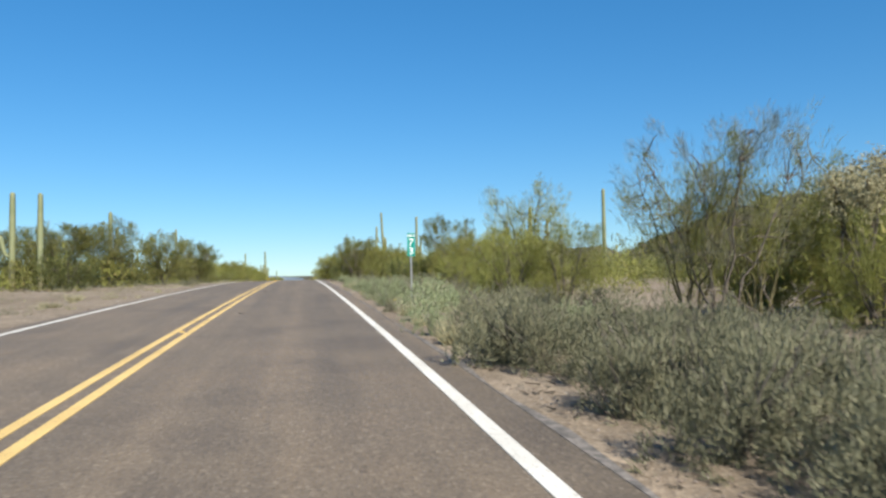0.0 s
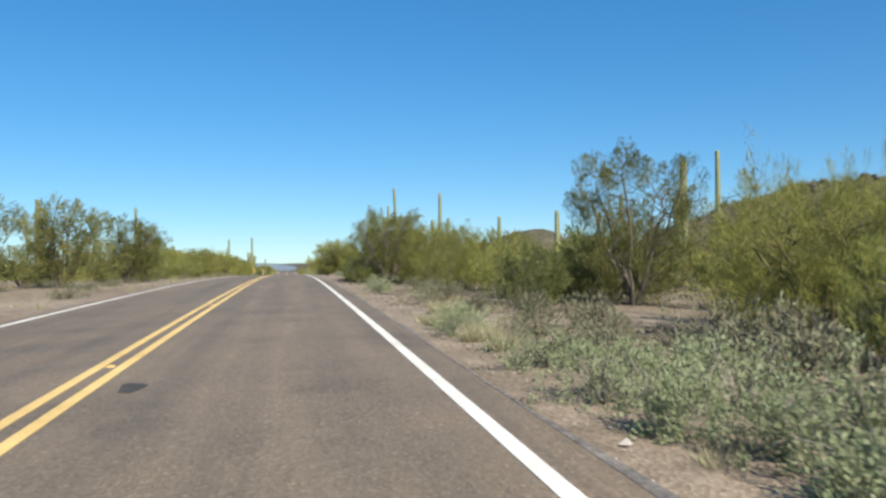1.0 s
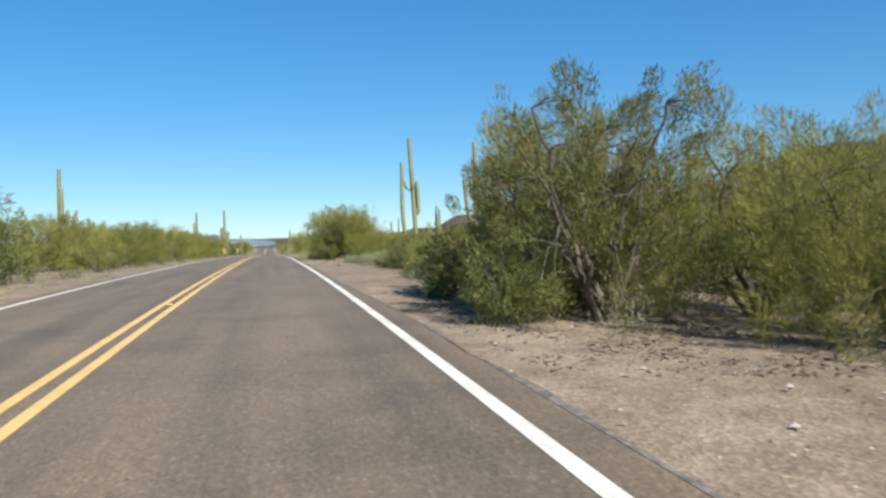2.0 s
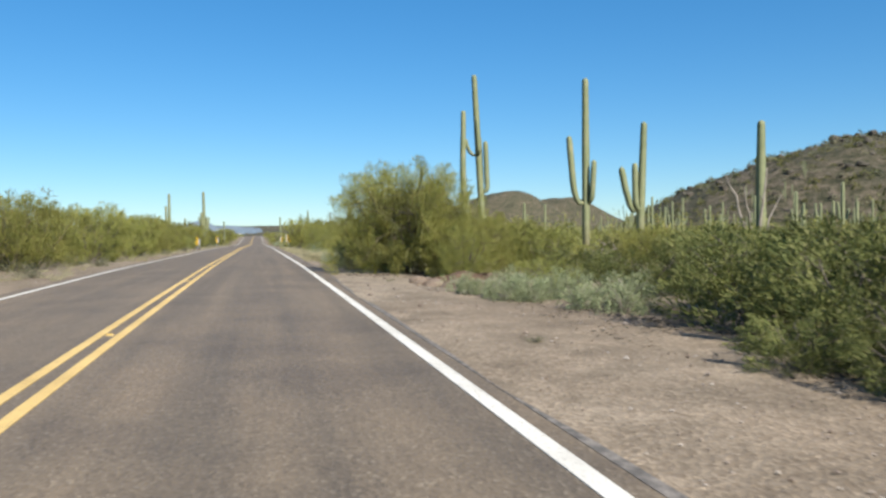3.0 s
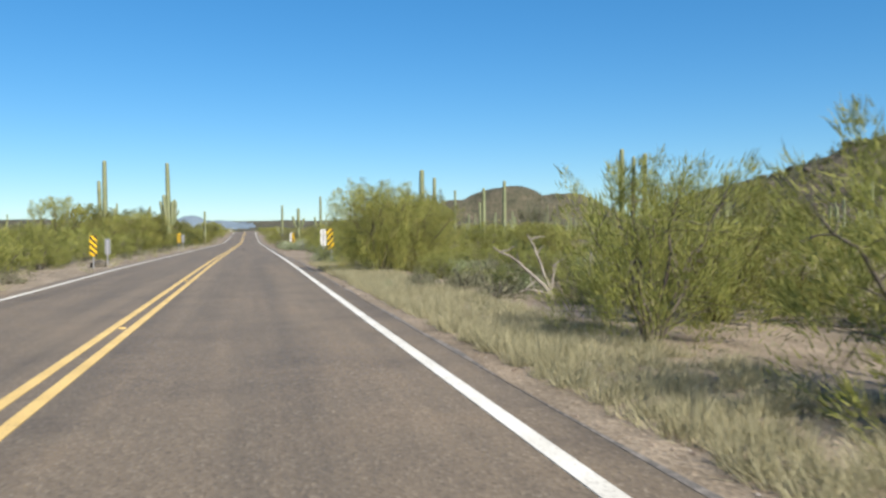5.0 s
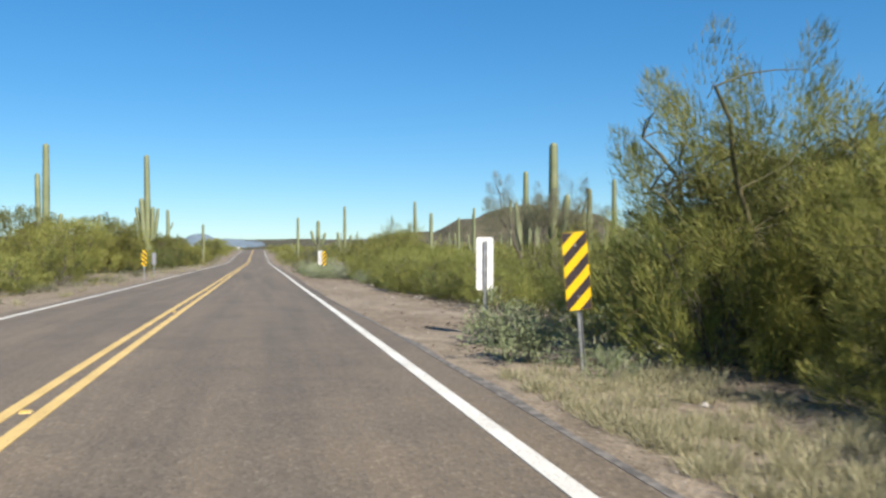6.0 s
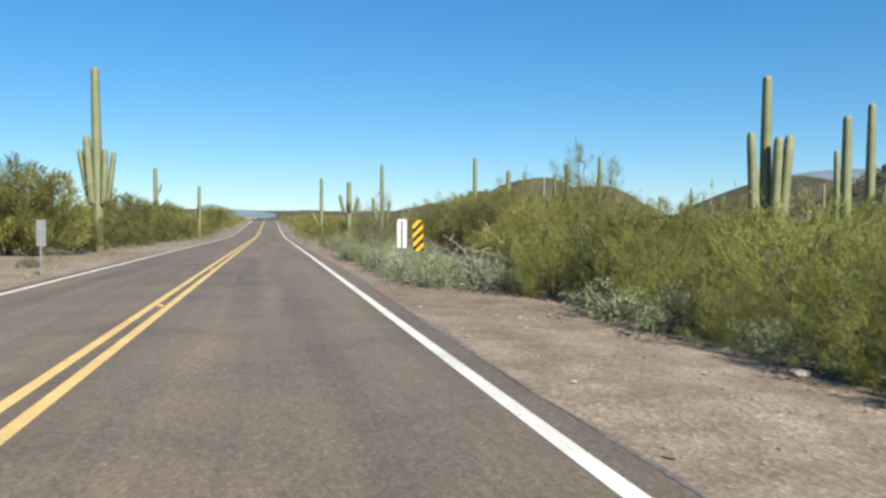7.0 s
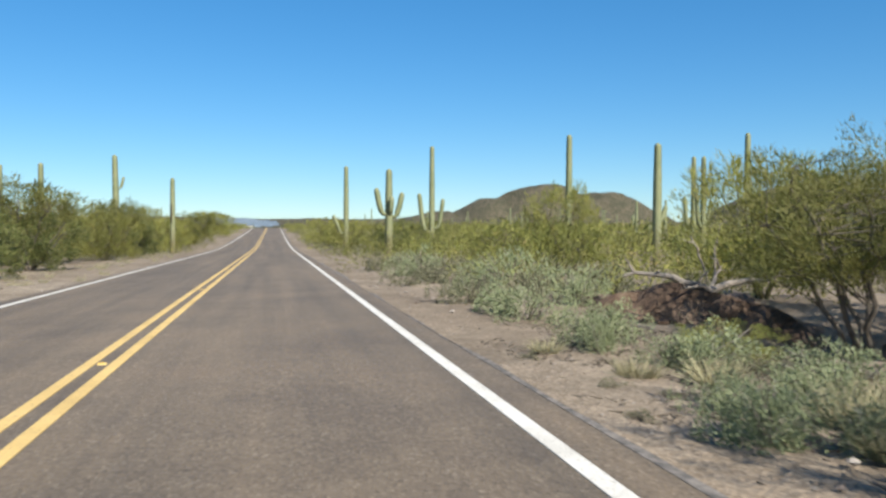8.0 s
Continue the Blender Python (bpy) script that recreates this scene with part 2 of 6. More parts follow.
SIGN_GREEN = surface("sign_green", [(0.3, (0.000, 0.191, 0.148)), (0.7, (0.000, 0.229, 0.185))], 5, 80, 0.4, 0.0, local=True)
SIGN_WHITE = surface("sign_white", [(0.3, (0.592, 0.607, 0.607)), (0.7, (0.651, 0.666, 0.666))], 5, 80, 0.4, 0.0, local=True)
CAN_YELLOW = surface("can_yellow", [(0.3, (0.555, 0.407, 0.022)), (0.7, (0.629, 0.481, 0.044))], 8, 80, 0.35, 0.0, local=True)
REFLECTOR = surface("marker_yellow", [(0.3, (0.555, 0.370, 0.111)), (0.7, (0.629, 0.481, 0.222))], 8, 80, 0.4, 0.0, local=True)

# ---- ground, hills and road ----
def smooth(a, b, x):
    t = np.clip((x - a) / (b - a), 0, 1)
    return t * t * (3 - 2 * t)


def ripple(x, y, s):
    """A soft uneven surface, about -1 to 1, with waves of s metres."""
    u, v = x / s, y / s
    return (np.sin(1.7 * u + 2.3 * np.sin(0.7 * v + 0.3)) + np.sin(1.3 * v + 1.9 * np.sin(0.9 * u + 1.1)) + 0.6 * np.sin(3.1 * u - 2.7 * v + 0.5)) / 2.6


def crags(x, y):
    return 0.6 * ripple(x, y, 23.0) + 0.3 * ripple(x + 7, y - 3, 9.0) + 0.16 * ripple(y, x, 4.1)


def mound(x, y, cx, cy, rx, ry, h, sharp=1.0):
    d = ((x - cx) / rx) ** 2 + ((y - cy) / ry) ** 2
    return h * np.clip(1 - d, 0, 1) ** sharp


def hills_z(x, y):
    near = 44.5 * np.clip(1 - (((x - 320) / 170) ** 2 + ((y - 395) / 114) ** 2) ** 1.19, 0, 1)
    rough = near + smooth(4, 30, near) * 4.6 * crags(x, y)
    far = np.maximum(mound(x, y, 580, 1905, 235, 230, 100, 1.9), mound(x, y, 455, 1900, 130, 180, 68, 1.7))
    far = np.maximum(far, mound(x, y, 725, 1930, 210, 220, 86, 1.8))
    far = np.maximum(far, mound(x, y, 350, 1910, 170, 180, 36, 1.5))
    far = far + smooth(3, 20, far) * 5.0 * crags(x * 0.6, y * 0.6)
    blue = np.maximum(mound(x, y, 650, 1010, 210, 210, 64), mound(x, y, 850, 1050, 230, 220, 78))
    west = np.maximum(mound(x, y, -340, 1500, 190, 150, 20), mound(x, y, -235, 3600, 105, 200, 64))
    west = np.maximum(west, mound(x, y, -120, 3700, 150, 200, 44))
    ridge = 46 * np.exp(-(((y - 4000) / 330) ** 2)) * (1 + 0.10 * ripple(x, y, 150.0) + 0.06 * ripple(x, y, 47.0))
    return np.maximum.reduce([rough, far, blue, west, ridge])


def spill(y):
    """How far the gravel of the pull-outs has crept over the asphalt."""
    return 0.22 * (smooth(72, 84, y) - smooth(106, 116, y)) + 0.12 * (smooth(192, 200, y) - smooth(216, 228, y))


def ground_z(x, y):
    x, y = np.asarray(x, float), np.asarray(y, float)
    a = np.abs(x)
    lip = -0.034 - 0.10 * smooth(4.6, 9.0, a) - 0.15 * smooth(9, 30, a)
    uneven = 0.035 * smooth(4.3, 5.5, a) * ripple(x, y, 1.1) + 0.10 * smooth(6, 14, a) * ripple(x, y, 6.0) + 0.5 * smooth(25, 90, a) * ripple(x, y, 38.0)
    lip = lip + 0.018 * spill(y) / 0.22 * (x > 0) * (1 - smooth(5, 7, a))
    # hollow added to deepen the shade under the mesquite crowns
    wash = 0.75 * np.exp(-(((x - 12.2) / 3.0) ** 2 + ((y - 249.0) / 2.6) ** 2))
    cross = np.where(x < 0, -0.022 * np.minimum(a, 4.2), 0.0)
    return road_z(y) + lip + uneven + cross - wash + hills_z(x, y)


def gz(x, y):
    return float(ground_z(x, y))


def make_mesh(name, verts, faces, material=None, sharp=True):
    """A mesh from arrays: verts (n, 3); faces a list of (k, m) index arrays with m corners each."""
    me = bpy.data.meshes.new(name)
    verts = np.asarray(verts, np.float32)
    me.vertices.add(len(verts))
    me.vertices.foreach_set("co", verts.ravel())
    faces = [np.asarray(f, np.int32) for f in faces if len(f)]
    corners = np.concatenate([f.ravel() for f in faces])
    sizes = np.concatenate([np.full(len(f), f.shape[1], np.int32) for f in faces])
    me.loops.add(len(corners))
    me.loops.foreach_set("vertex_index", corners)
    me.polygons.add(len(sizes))
    me.polygons.foreach_set("loop_start", np.concatenate(([0], np.cumsum(sizes)[:-1])).astype(np.int32))
    me.polygons.foreach_set("use_smooth", np.full(len(sizes), not sharp, bool))
    me.update(calc_edges=True)
    if material:
        me.materials.append(material)
    return me


def grid_faces(nx, ny):
    i = np.arange(nx - 1)[:, None] * ny + np.arange(ny - 1)[None]
    i = i.ravel()
    return np.stack([i, i + ny, i + ny + 1, i + 1], 1)


def spread(stops):
    """Coordinates from (start, step) pairs, the last one the end."""
    out = []
    for (a, step), (b, _) in zip(stops, stops[1:]):
        out.append(np.arange(a, b - step * 0.3, step))
    return np.concatenate(out + [[stops[-1][0]]])


right = spread([(0, 1.35), (4.05, 0.15), (4.5, 0.5), (7, 1.4), (20, 3.0), (50, 6), (110, 10), (560, 12), (860, 30), (1100, 90), (2600, 1)])
gx = np.concatenate((-right[:0:-1], right))
gy = spread([(-90, 10), (-20, 2.8), (300, 6), (420, 9), (620, 13), (1250, 30), (1680, 20), (2140, 45), (3200, 60), (4600, 1)])
X, Y = np.meshgrid(gx, gy, indexing="ij")
me = make_mesh("ground", np.stack([X, Y, ground_z(X, Y)], -1).reshape(-1, 3), [grid_faces(len(gx), len(gy))], SOIL, sharp=False)
me.materials.append(HILL)
me.materials.append(HAZE_BLUE)
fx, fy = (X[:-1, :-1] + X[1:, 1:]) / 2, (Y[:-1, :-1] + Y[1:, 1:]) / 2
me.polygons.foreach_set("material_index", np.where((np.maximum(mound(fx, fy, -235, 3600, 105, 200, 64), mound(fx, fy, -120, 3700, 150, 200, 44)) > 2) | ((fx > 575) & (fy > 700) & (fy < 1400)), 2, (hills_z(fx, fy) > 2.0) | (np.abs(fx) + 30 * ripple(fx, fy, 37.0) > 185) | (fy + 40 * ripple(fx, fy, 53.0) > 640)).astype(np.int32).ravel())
tagged(new("ground", me), "gravelly tan desert soil rising to scrubby rocky hills", "ground", kind="structure")

ROAD_YS = spread([(-60, 2.0), (520, 20), (1500, 1)])


def ribbon(name, x0, x1, lift, thick, material, ys=ROAD_YS, wobble=0.0, buried=0.0):
    """A strip that follows the road, a box in section."""
    n = len(ys)
    j = wobble * ripple(ys * 3.1, ys + x1, 2.3)
    prof = []
    for x, dz in ((x0, -thick), (x0, 0), (x1, 0), (x1, -thick)):
        xx = x + (j if x == (x1 if abs(x1) > abs(x0) else x0) else 0 * j)
        xx = xx - (buried * spill(ys) if x > 4.0 else 0.0)
        prof.append(np.stack([xx, ys, road_z(ys) + lift + dz + np.where(xx < 0, -0.022 * np.abs(xx), 0.0)], 1))
    return make_mesh(name, np.concatenate(prof), [grid_faces(4, n)], material)


me = ribbon("road", 0.0, 4.19, 0.0, 0.1, ASPHALT, wobble=0.05, buried=1.0)
road = tagged(new("road", me), "worn brownish grey asphalt two-lane road", "road", kind="structure")
lane = new("lane", ribbon("lane", -4.1, 0.0, 0.0, 0.1, ASPHALT, wobble=0.05))
lane.parent = road
for name, x, w, paint, label in (("edge_line", 3.675, 0.145, WHITE_PAINT, "solid white edge line"), ("edge_line", -3.62, 0.15, WHITE_PAINT, "solid white edge line"),
                                 ("centre_line", 0.16, 0.125, YELLOW_PAINT, "solid yellow centre line"), ("centre_line", -0.127, 0.125, YELLOW_PAINT, "solid yellow centre line")):
    ob = new(name, ribbon(name, x - w / 2, x + w / 2, 0.006, 0.02, paint))
    ob.parent = road
    tagged(ob, label)

seam = new("edge_seam", ribbon("edge_seam", 4.13, 4.19, 0.004, 0.03, ASPHALT_RIM, wobble=0.1, buried=1.0))
seam.parent = road
tagged(seam, "narrow dark uneven rim along the asphalt")

# ---- plants ----
rng = np.random.default_rng(7)


def unit(v):
    return v / np.maximum(np.linalg.norm(v, axis=-1, keepdims=True), 1e-6)


def blades(p, d, length, width):
    """Slim pointed leaves: one triangle each."""
    side = unit(np.cross(d, unit(rng.normal(size=d.shape)))) * (width / 2)[:, None]
    v = np.stack([p - side, p + side, p + d * length[:, None]], 1).reshape(-1, 3)
    return v, np.arange(len(v)).reshape(-1, 3)


def leaves(p, d, length, width):
    """Oval leaves: a folded diamond each."""
    side = unit(np.cross(d, unit(rng.normal(size=d.shape)))) * (width / 2)[:, None]
    mid = p + d * (length * 0.45)[:, None]
    v = np.stack([p, mid + side, p + d * length[:, None], mid - side], 1).reshape(-1, 3)
    return v, np.arange(len(v)).reshape(-1, 4)


def tube(path, radii, sides=5):
    """A round tapered limb along a path."""
    path = np.asarray(path, float)
    t = unit(np.gradient(path, axis=0))
    u = unit(np.cross(t, np.array([0.31, 0.95, 0.05])))
    w = np.cross(t, u)
    a = np.linspace(0, 2 * np.pi, sides, endpoint=False)
    ring = path[:, None] + np.asarray(radii)[:, None, None] * (np.cos(a)[None, :, None] * u[:, None] + np.sin(a)[None, :, None] * w[:, None])
    n = len(path)
    i = (np.arange(n - 1)[:, None] * sides + np.arange(sides)[None]).ravel()
    j = (np.arange(n - 1)[:, None] * sides + (np.arange(sides) + 1)[None] % sides).ravel()
    return ring.reshape(-1, 3), np.stack([i, j, j + sides, i + sides], 1)


def join(pieces):
    vs, fs, k = [], [], 0
    for v, f in pieces:
        vs.append(v)
        fs.append(f + k)
        k += len(v)
    return np.concatenate(vs), np.concatenate(fs)


def bend(a, b, lift, n=6, jitter=0.05):
    """A crooked arc from a to b that rises first."""
    a, b = np.asarray(a, float), np.asarray(b, float)
    s = np.linspace(0, 1, n)[:, None]
    c = (a + b) / 2 + np.array([0, 0, lift])
    p = (1 - s) ** 2 * a + 2 * s * (1 - s) * c + s * s * b
    p[1:-1] += rng.normal(size=(n - 2, 3)) * jitter * np.linalg.norm(b - a)
    return p


def part(name, me, parent, label=""):
    ob = new(name, me)
    ob.parent = parent
    return tagged(ob, label)


def crown_points(h, w, low, limbs, subs, skirt, dome=0):
    """Limbs, twigs and the middles of the leaf clumps of a many-stemmed desert tree."""
    stems, twigs, tips = [], [], []
    for i in range(limbs):
        az = 2 * np.pi * (i + rng.uniform(-0.3, 0.3)) / limbs
        out = w * rng.uniform(0.12, 0.4)
        top = h * rng.uniform(0.5, 0.88)
        base = np.array([np.cos(az), np.sin(az), 0]) * w * 0.025
        tip = np.array([np.cos(az) * out, np.sin(az) * out, top])
        p = bend(base, tip, h * 0.08, 9, 0.018)
        stems.append((p, h * 0.015))
        for _ in range(subs):
            s = rng.integers(3, 9)
            go = unit(rng.normal(size=3) * [1, 1, 0.6] + [np.cos(az) * 0.5, np.sin(az) * 0.5, 0.15])
            c = p[s] + go * w * rng.uniform(0.08, 0.24)
            c[2] = np.clip(c[2], h * low, h * 0.9)
            r = np.hypot(c[0], c[1])
            lim = w * 0.46 * np.sqrt(max(0.15, 1 - ((c[2] / h - 0.4) / 0.62) ** 2))
            if r > lim:
                c[:2] *= lim / r
            twigs.append((bend(p[s], c, h * 0.03, 4, 0.03), h * 0.004))
            tips.append(c)
        for _ in range(skirt):
            a2, r2 = az + rng.uniform(-0.5, 0.5), w * rng.uniform(0.14, 0.45)
            c = np.array([np.cos(a2) * r2, np.sin(a2) * r2, h * rng.uniform(0.05, 0.4)])
            twigs.append((bend(p[rng.integers(1, 5)], c, h * 0.05, 4, 0.03), h * 0.004))
            tips.append(c)
    for j in range(dome):
        a2, rise = 2.4 * j, 0.25 + 0.7 * (j + 0.5) / dome
        c = np.array([np.cos(a2) * w * 0.42 * np.cos(rise * 1.4), np.sin(a2) * w * 0.42 * np.cos(rise * 1.4), h * (0.36 + 0.5 * np.sin(rise * 1.4))])
        p = stems[j % len(stems)][0]
        near = p[4:][np.argmin(np.linalg.norm(p[4:] - c, axis=1))]
        twigs.append((bend(near, c, h * 0.03, 4, 0.03), h * 0.004))
        tips.append(c)
    return stems, twigs, np.array(tips)


def tree(name, label, category, h, w, low, limbs, subs, per, leaf, clump, bark, skin, up=0.5, shape=blades, skirt=3, plume=0.4, dome=0, thick=1.0):
    """An Empty at the base, with limbs, twigs and crown."""
    root = tagged(new(name), label, category)
    stems, twigs, tips = crown_points(h, w, low, limbs, subs, skirt, dome)
    high, wide = tips[:, 2].max() + clump, np.percentile(np.hypot(tips[:, 0], tips[:, 1]), 90) + clump
    fit = np.array([w / 2 / wide, w / 2 / wide, h / high])
    tips = tips * fit
    for p, r in stems:
        v, f = tube(p * fit, np.linspace(r, r * 0.3, len(p)) * thick, 5)
        part("limb", make_mesh("limb", v, [f], bark, sharp=False), root)
    v, f = join([tube(p * fit, np.linspace(r, r * 0.3, len(p)), 3) for p, r in twigs])
    tagged(part("twig", make_mesh("twig", v, [f], bark, sharp=False), root), kind="stuff")
    n = len(tips) * per
    size = rng.uniform(0.65, 1.3, len(tips))
    axis = unit(tips * [1.0, 1.0, 0.15] / w + rng.normal(size=tips.shape) * 0.22 + [0, 0, up])
    k = np.repeat(np.arange(len(tips)), per)
    along = rng.uniform(-0.6, 1.0, n)
    round_off = unit(rng.normal(size=(n, 3))) * (rng.uniform(0, 1, n) ** 0.4 * np.sqrt(np.clip(1.05 - along ** 2, 0.05, 1)))[:, None]
    p = tips[k] + (axis[k] * (along * plume)[:, None] + round_off * clump) * size[k][:, None]
    p[:, 2] = np.maximum(p[:, 2], 0.03)
    d = unit(axis[k] + round_off * 0.55 + rng.normal(size=(n, 3)) * 0.25)
    v, f = shape(p, d, leaf[0] * rng.uniform(0.6, 1.4, n), leaf[1] * rng.uniform(0.7, 1.3, n))
    v[:, 2] = np.maximum(v[:, 2], 0.01)
    tagged(part("crown", make_mesh("crown", v, [f], skin), root), kind="stuff")
    return root


def mound_bush(name, label, category, h, w, n, leaf, skin, stem=BLEACHED, shape=leaves, up=0.6, stems=14):
    """A low dome of leaves over woody stems."""
    root = tagged(new(name), label, category)
    lobes = rng.normal(size=(14, 3)) * [w * 0.2, w * 0.2, h * 0.1]
    k = rng.integers(0, 14, n)
    tuft = unit(rng.normal(size=(14 * 16, 3)) + [0, 0, 0.5])[k * 16 + rng.integers(0, 16, n)]
    d = unit(tuft + rng.normal(size=(n, 3)) * 0.17)
    d[:, 2] = np.abs(d[:, 2])
    r = rng.uniform(0.45, 1.0, n) ** 0.5
    size = rng.uniform(0.6, 1.0, 14)[k]
    p = lobes[k] + d * (r * size)[:, None] * np.array([w * 0.23, w * 0.23, h * 0.85])
    p[:, 2] = np.maximum(p[:, 2], 0.02)
    way = unit(d + np.array([0, 0, up]) + rng.normal(size=(n, 3)) * 0.5)
    v, f = shape(p, way, leaf[0] * rng.uniform(0.6, 1.4, n), leaf[1] * rng.uniform(0.7, 1.3, n))
    v[:, 2] = np.maximum(v[:, 2], 0.005)
    tagged(part("foliage", make_mesh("foliage", v, [f], skin), root), kind="stuff")
    arms = []
    for i in range(stems):
        az, out = rng.uniform(0, 6.28), rng.uniform(0.1, 0.4) * w
        q = bend((0, 0, 0), (np.cos(az) * out, np.sin(az) * out, h * rng.uniform(0.4, 0.85)), h * 0.1, 4)
        arms.append(tube(q, np.linspace(0.012, 0.004, 4), 3))
    v, f = join(arms)
    tagged(part("stem", make_mesh("stem", v, [f], stem), root), kind="stuff")
    return root


def grass_tuft(name, label, h, w, n):
    root = tagged(new(name), label, "grass")
    a = rng.uniform(0, 6.28, n)
    r = w * 0.25 * np.sqrt(rng.uniform(0, 1, n))
    p = np.stack([np.cos(a) * r, np.sin(a) * r, 0 * a], 1)
    d = unit(np.stack([np.cos(a) * 0.5, np.sin(a) * 0.5, np.ones(n)], 1) + rng.normal(size=(n, 3)) * 0.28)
    d[:, 2] = np.abs(d[:, 2])
    v, f = blades(p, d, h * rng.uniform(0.5, 1.15, n), np.full(n, 0.012))
    tagged(part("blade", make_mesh("blade", v, [f], GRASS), root), kind="stuff")
    return root


KINDS, TURN = {}, [0]


def kind(name, h, w, makers):
    KINDS[name] = dict(h=h, w=w, makers=makers, made=[None] * len(makers), n=0)


def plant(name, x, y, h, w, z=None):
    """Set a plant of that kind on the ground, with its height and width."""
    k = KINDS[name]
    i = k["n"] % len(k["makers"])
    k["n"] += 1
    TURN[0] += 137.5
    m = pose(x, y, (gz(x, y) if z is None else z) - 0.02, 0, 0, TURN[0] % 360) @ Matrix.Diagonal((w / k["w"], w / k["w"], h / k["h"], 1))
    if k["made"][i] is None:
        k["made"][i] = k["makers"][i]()
        k["made"][i].matrix_basis = m
        return k["made"][i]
    src = k["made"][i]
    ob = copy_thing(src, Matrix())
    ob.matrix_basis = m
    return ob


def palo(limbs, subs, per, leaf, clump=0.26, plume=0.5):
    return tree("palo_verde", "yellow-green feathery palo verde tree beside the road", "tree", 4.0, 4.6, 0.07, limbs, subs, per, leaf, clump, GREEN_BARK, PV_LEAF, 0.75, skirt=8, plume=plume, dome=26)


def creosote(limbs, subs, per, leaf):
    return tree("creosote_bush", "yellow-green creosote bush on gravelly soil", "bush", 2.2, 2.8, 0.05, limbs, subs, per, leaf, 0.19, GREY_BARK, CR_LEAF, 0.8, skirt=6, plume=0.34, dome=12)


kind("palo_verde", 4.0, 4.6, [lambda s=s: palo(8, 10, 200, (0.14, 0.0135)) for s in range(3)])
kind("palo_far", 4.0, 4.6, [lambda s=s: palo(6, 6, 78, (0.24, 0.03), 0.34, 0.46) for s in range(3)])
kind("creosote", 2.2, 2.8, [lambda s=s: creosote(8, 7, 105, (0.12, 0.0125)) for s in range(3)])
kind("creosote_far", 2.2, 2.8, [lambda s=s: creosote(6, 6, 62, (0.19, 0.024)) for s in range(2)])
kind("thin_palo_verde", 4.5, 3.6, [lambda s=s: tree("palo_verde", "sparse tall palo verde with thin upright twigs", "tree", 4.5, 3.6, 0.3, 7, 16, 46, (0.24, 0.012), 0.26, GREEN_BARK, PV_LEAF, 0.8, skirt=1, plume=0.42, thick=0.6) for s in range(2)])
kind("mesquite", 4.2, 4.6, [lambda s=s: tree("mesquite_tree", "dark olive mesquite tree with crooked grey limbs", "tree", 4.2, 4.6, 0.1, 7, 10, 95, (0.18, 0.042), 0.4, GREY_BARK, MQ_LEAF, 0.35, skirt=6, plume=0.42, dome=18) for s in range(2)])
kind("mesquite_near", 4.2, 4.6, [lambda s=s: tree("mesquite_tree", "dark olive mesquite tree with crooked grey limbs", "tree", 4.2, 4.6, 0.1, 8, 9, 230, (0.1, 0.02), 0.3, GREY_BARK, MQ_LEAF, 0.5, skirt=6, plume=0.4, dome=24) for s in range(2)])
kind("dark_bush", 2.0, 2.8, [lambda s=s: tree("mesquite_bush", "dark green dense mesquite bush", "bush", 2.0, 2.8, 0.06, 8, 7, 84, (0.1, 0.03), 0.22, GREY_BARK, DK_LEAF, 0.4, skirt=5, plume=0.28) for s in range(2)])
kind("brittlebush", 0.75, 1.3, [lambda s=s: mound_bush("brittlebush", "rounded grey-green brittlebush at the gravel edge", "bush", 0.75, 1.3, 2800, (0.046, 0.019), BB_LEAF) for s in range(3)])
kind("silver_bush", 0.75, 1.3, [lambda s=s: mound_bush("brittlebush", "silver-leaved brittlebush at the foot of larger brush", "bush", 0.75, 1.3, 1700, (0.062, 0.03), SILVER_LEAF) for s in range(2)])
kind("bursage_near", 0.8, 1.4, [lambda s=s: mound_bush("bursage", "grey-olive twiggy bursage bush", "bush", 0.8, 1.4, 4300, (0.056, 0.0115), BS_LEAF, GREY_BARK, blades, 0.5) for s in range(3)])
kind("bursage", 0.8, 1.4, [lambda s=s: mound_bush("bursage", "grey-olive twiggy bursage bush", "bush", 0.8, 1.4, 1450, (0.07, 0.021), BS_LEAF, GREY_BARK, blades, 0.5) for s in range(3)])
kind("grass", 0.45, 0.6, [lambda s=s: grass_tuft("grass_tuft", "dry straw-coloured grass tuft", 0.45, 0.6, 330) for s in range(2)])
kind("tufted_tree", 4.3, 4.4, [lambda: tree("ironwood_tree", "crooked grey-limbed desert tree with tufted foliage at branch ends", "tree", 4.3, 4.4, 0.6, 7, 6, 230, (0.16, 0.011), 0.36, GREY_BARK, BS_LEAF, 0.9, skirt=0, plume=0.5)])
kind("canopy_mesquite", 3.6, 4.8, [lambda: tree("mesquite_tree", "spreading olive mesquite tree shading the hollow beneath it", "tree", 3.6, 4.8, 0.42, 8, 10, 190, (0.1, 0.02), 0.32, GREY_BARK, MQ_LEAF, 0.5, skirt=0, plume=0.4, dome=34)])
kind("bare_tree", 4.6, 3.8, [lambda s=s: tree("bare_tree", "nearly leafless grey tree with fine twigs", "tree", 4.6, 3.8, 0.3, 6, 16, 110, (0.2, 0.008), 0.26, GREY_BARK, BS_LEAF, 0.7, skirt=0, plume=0.38, thick=0.5) for s in range(2)])


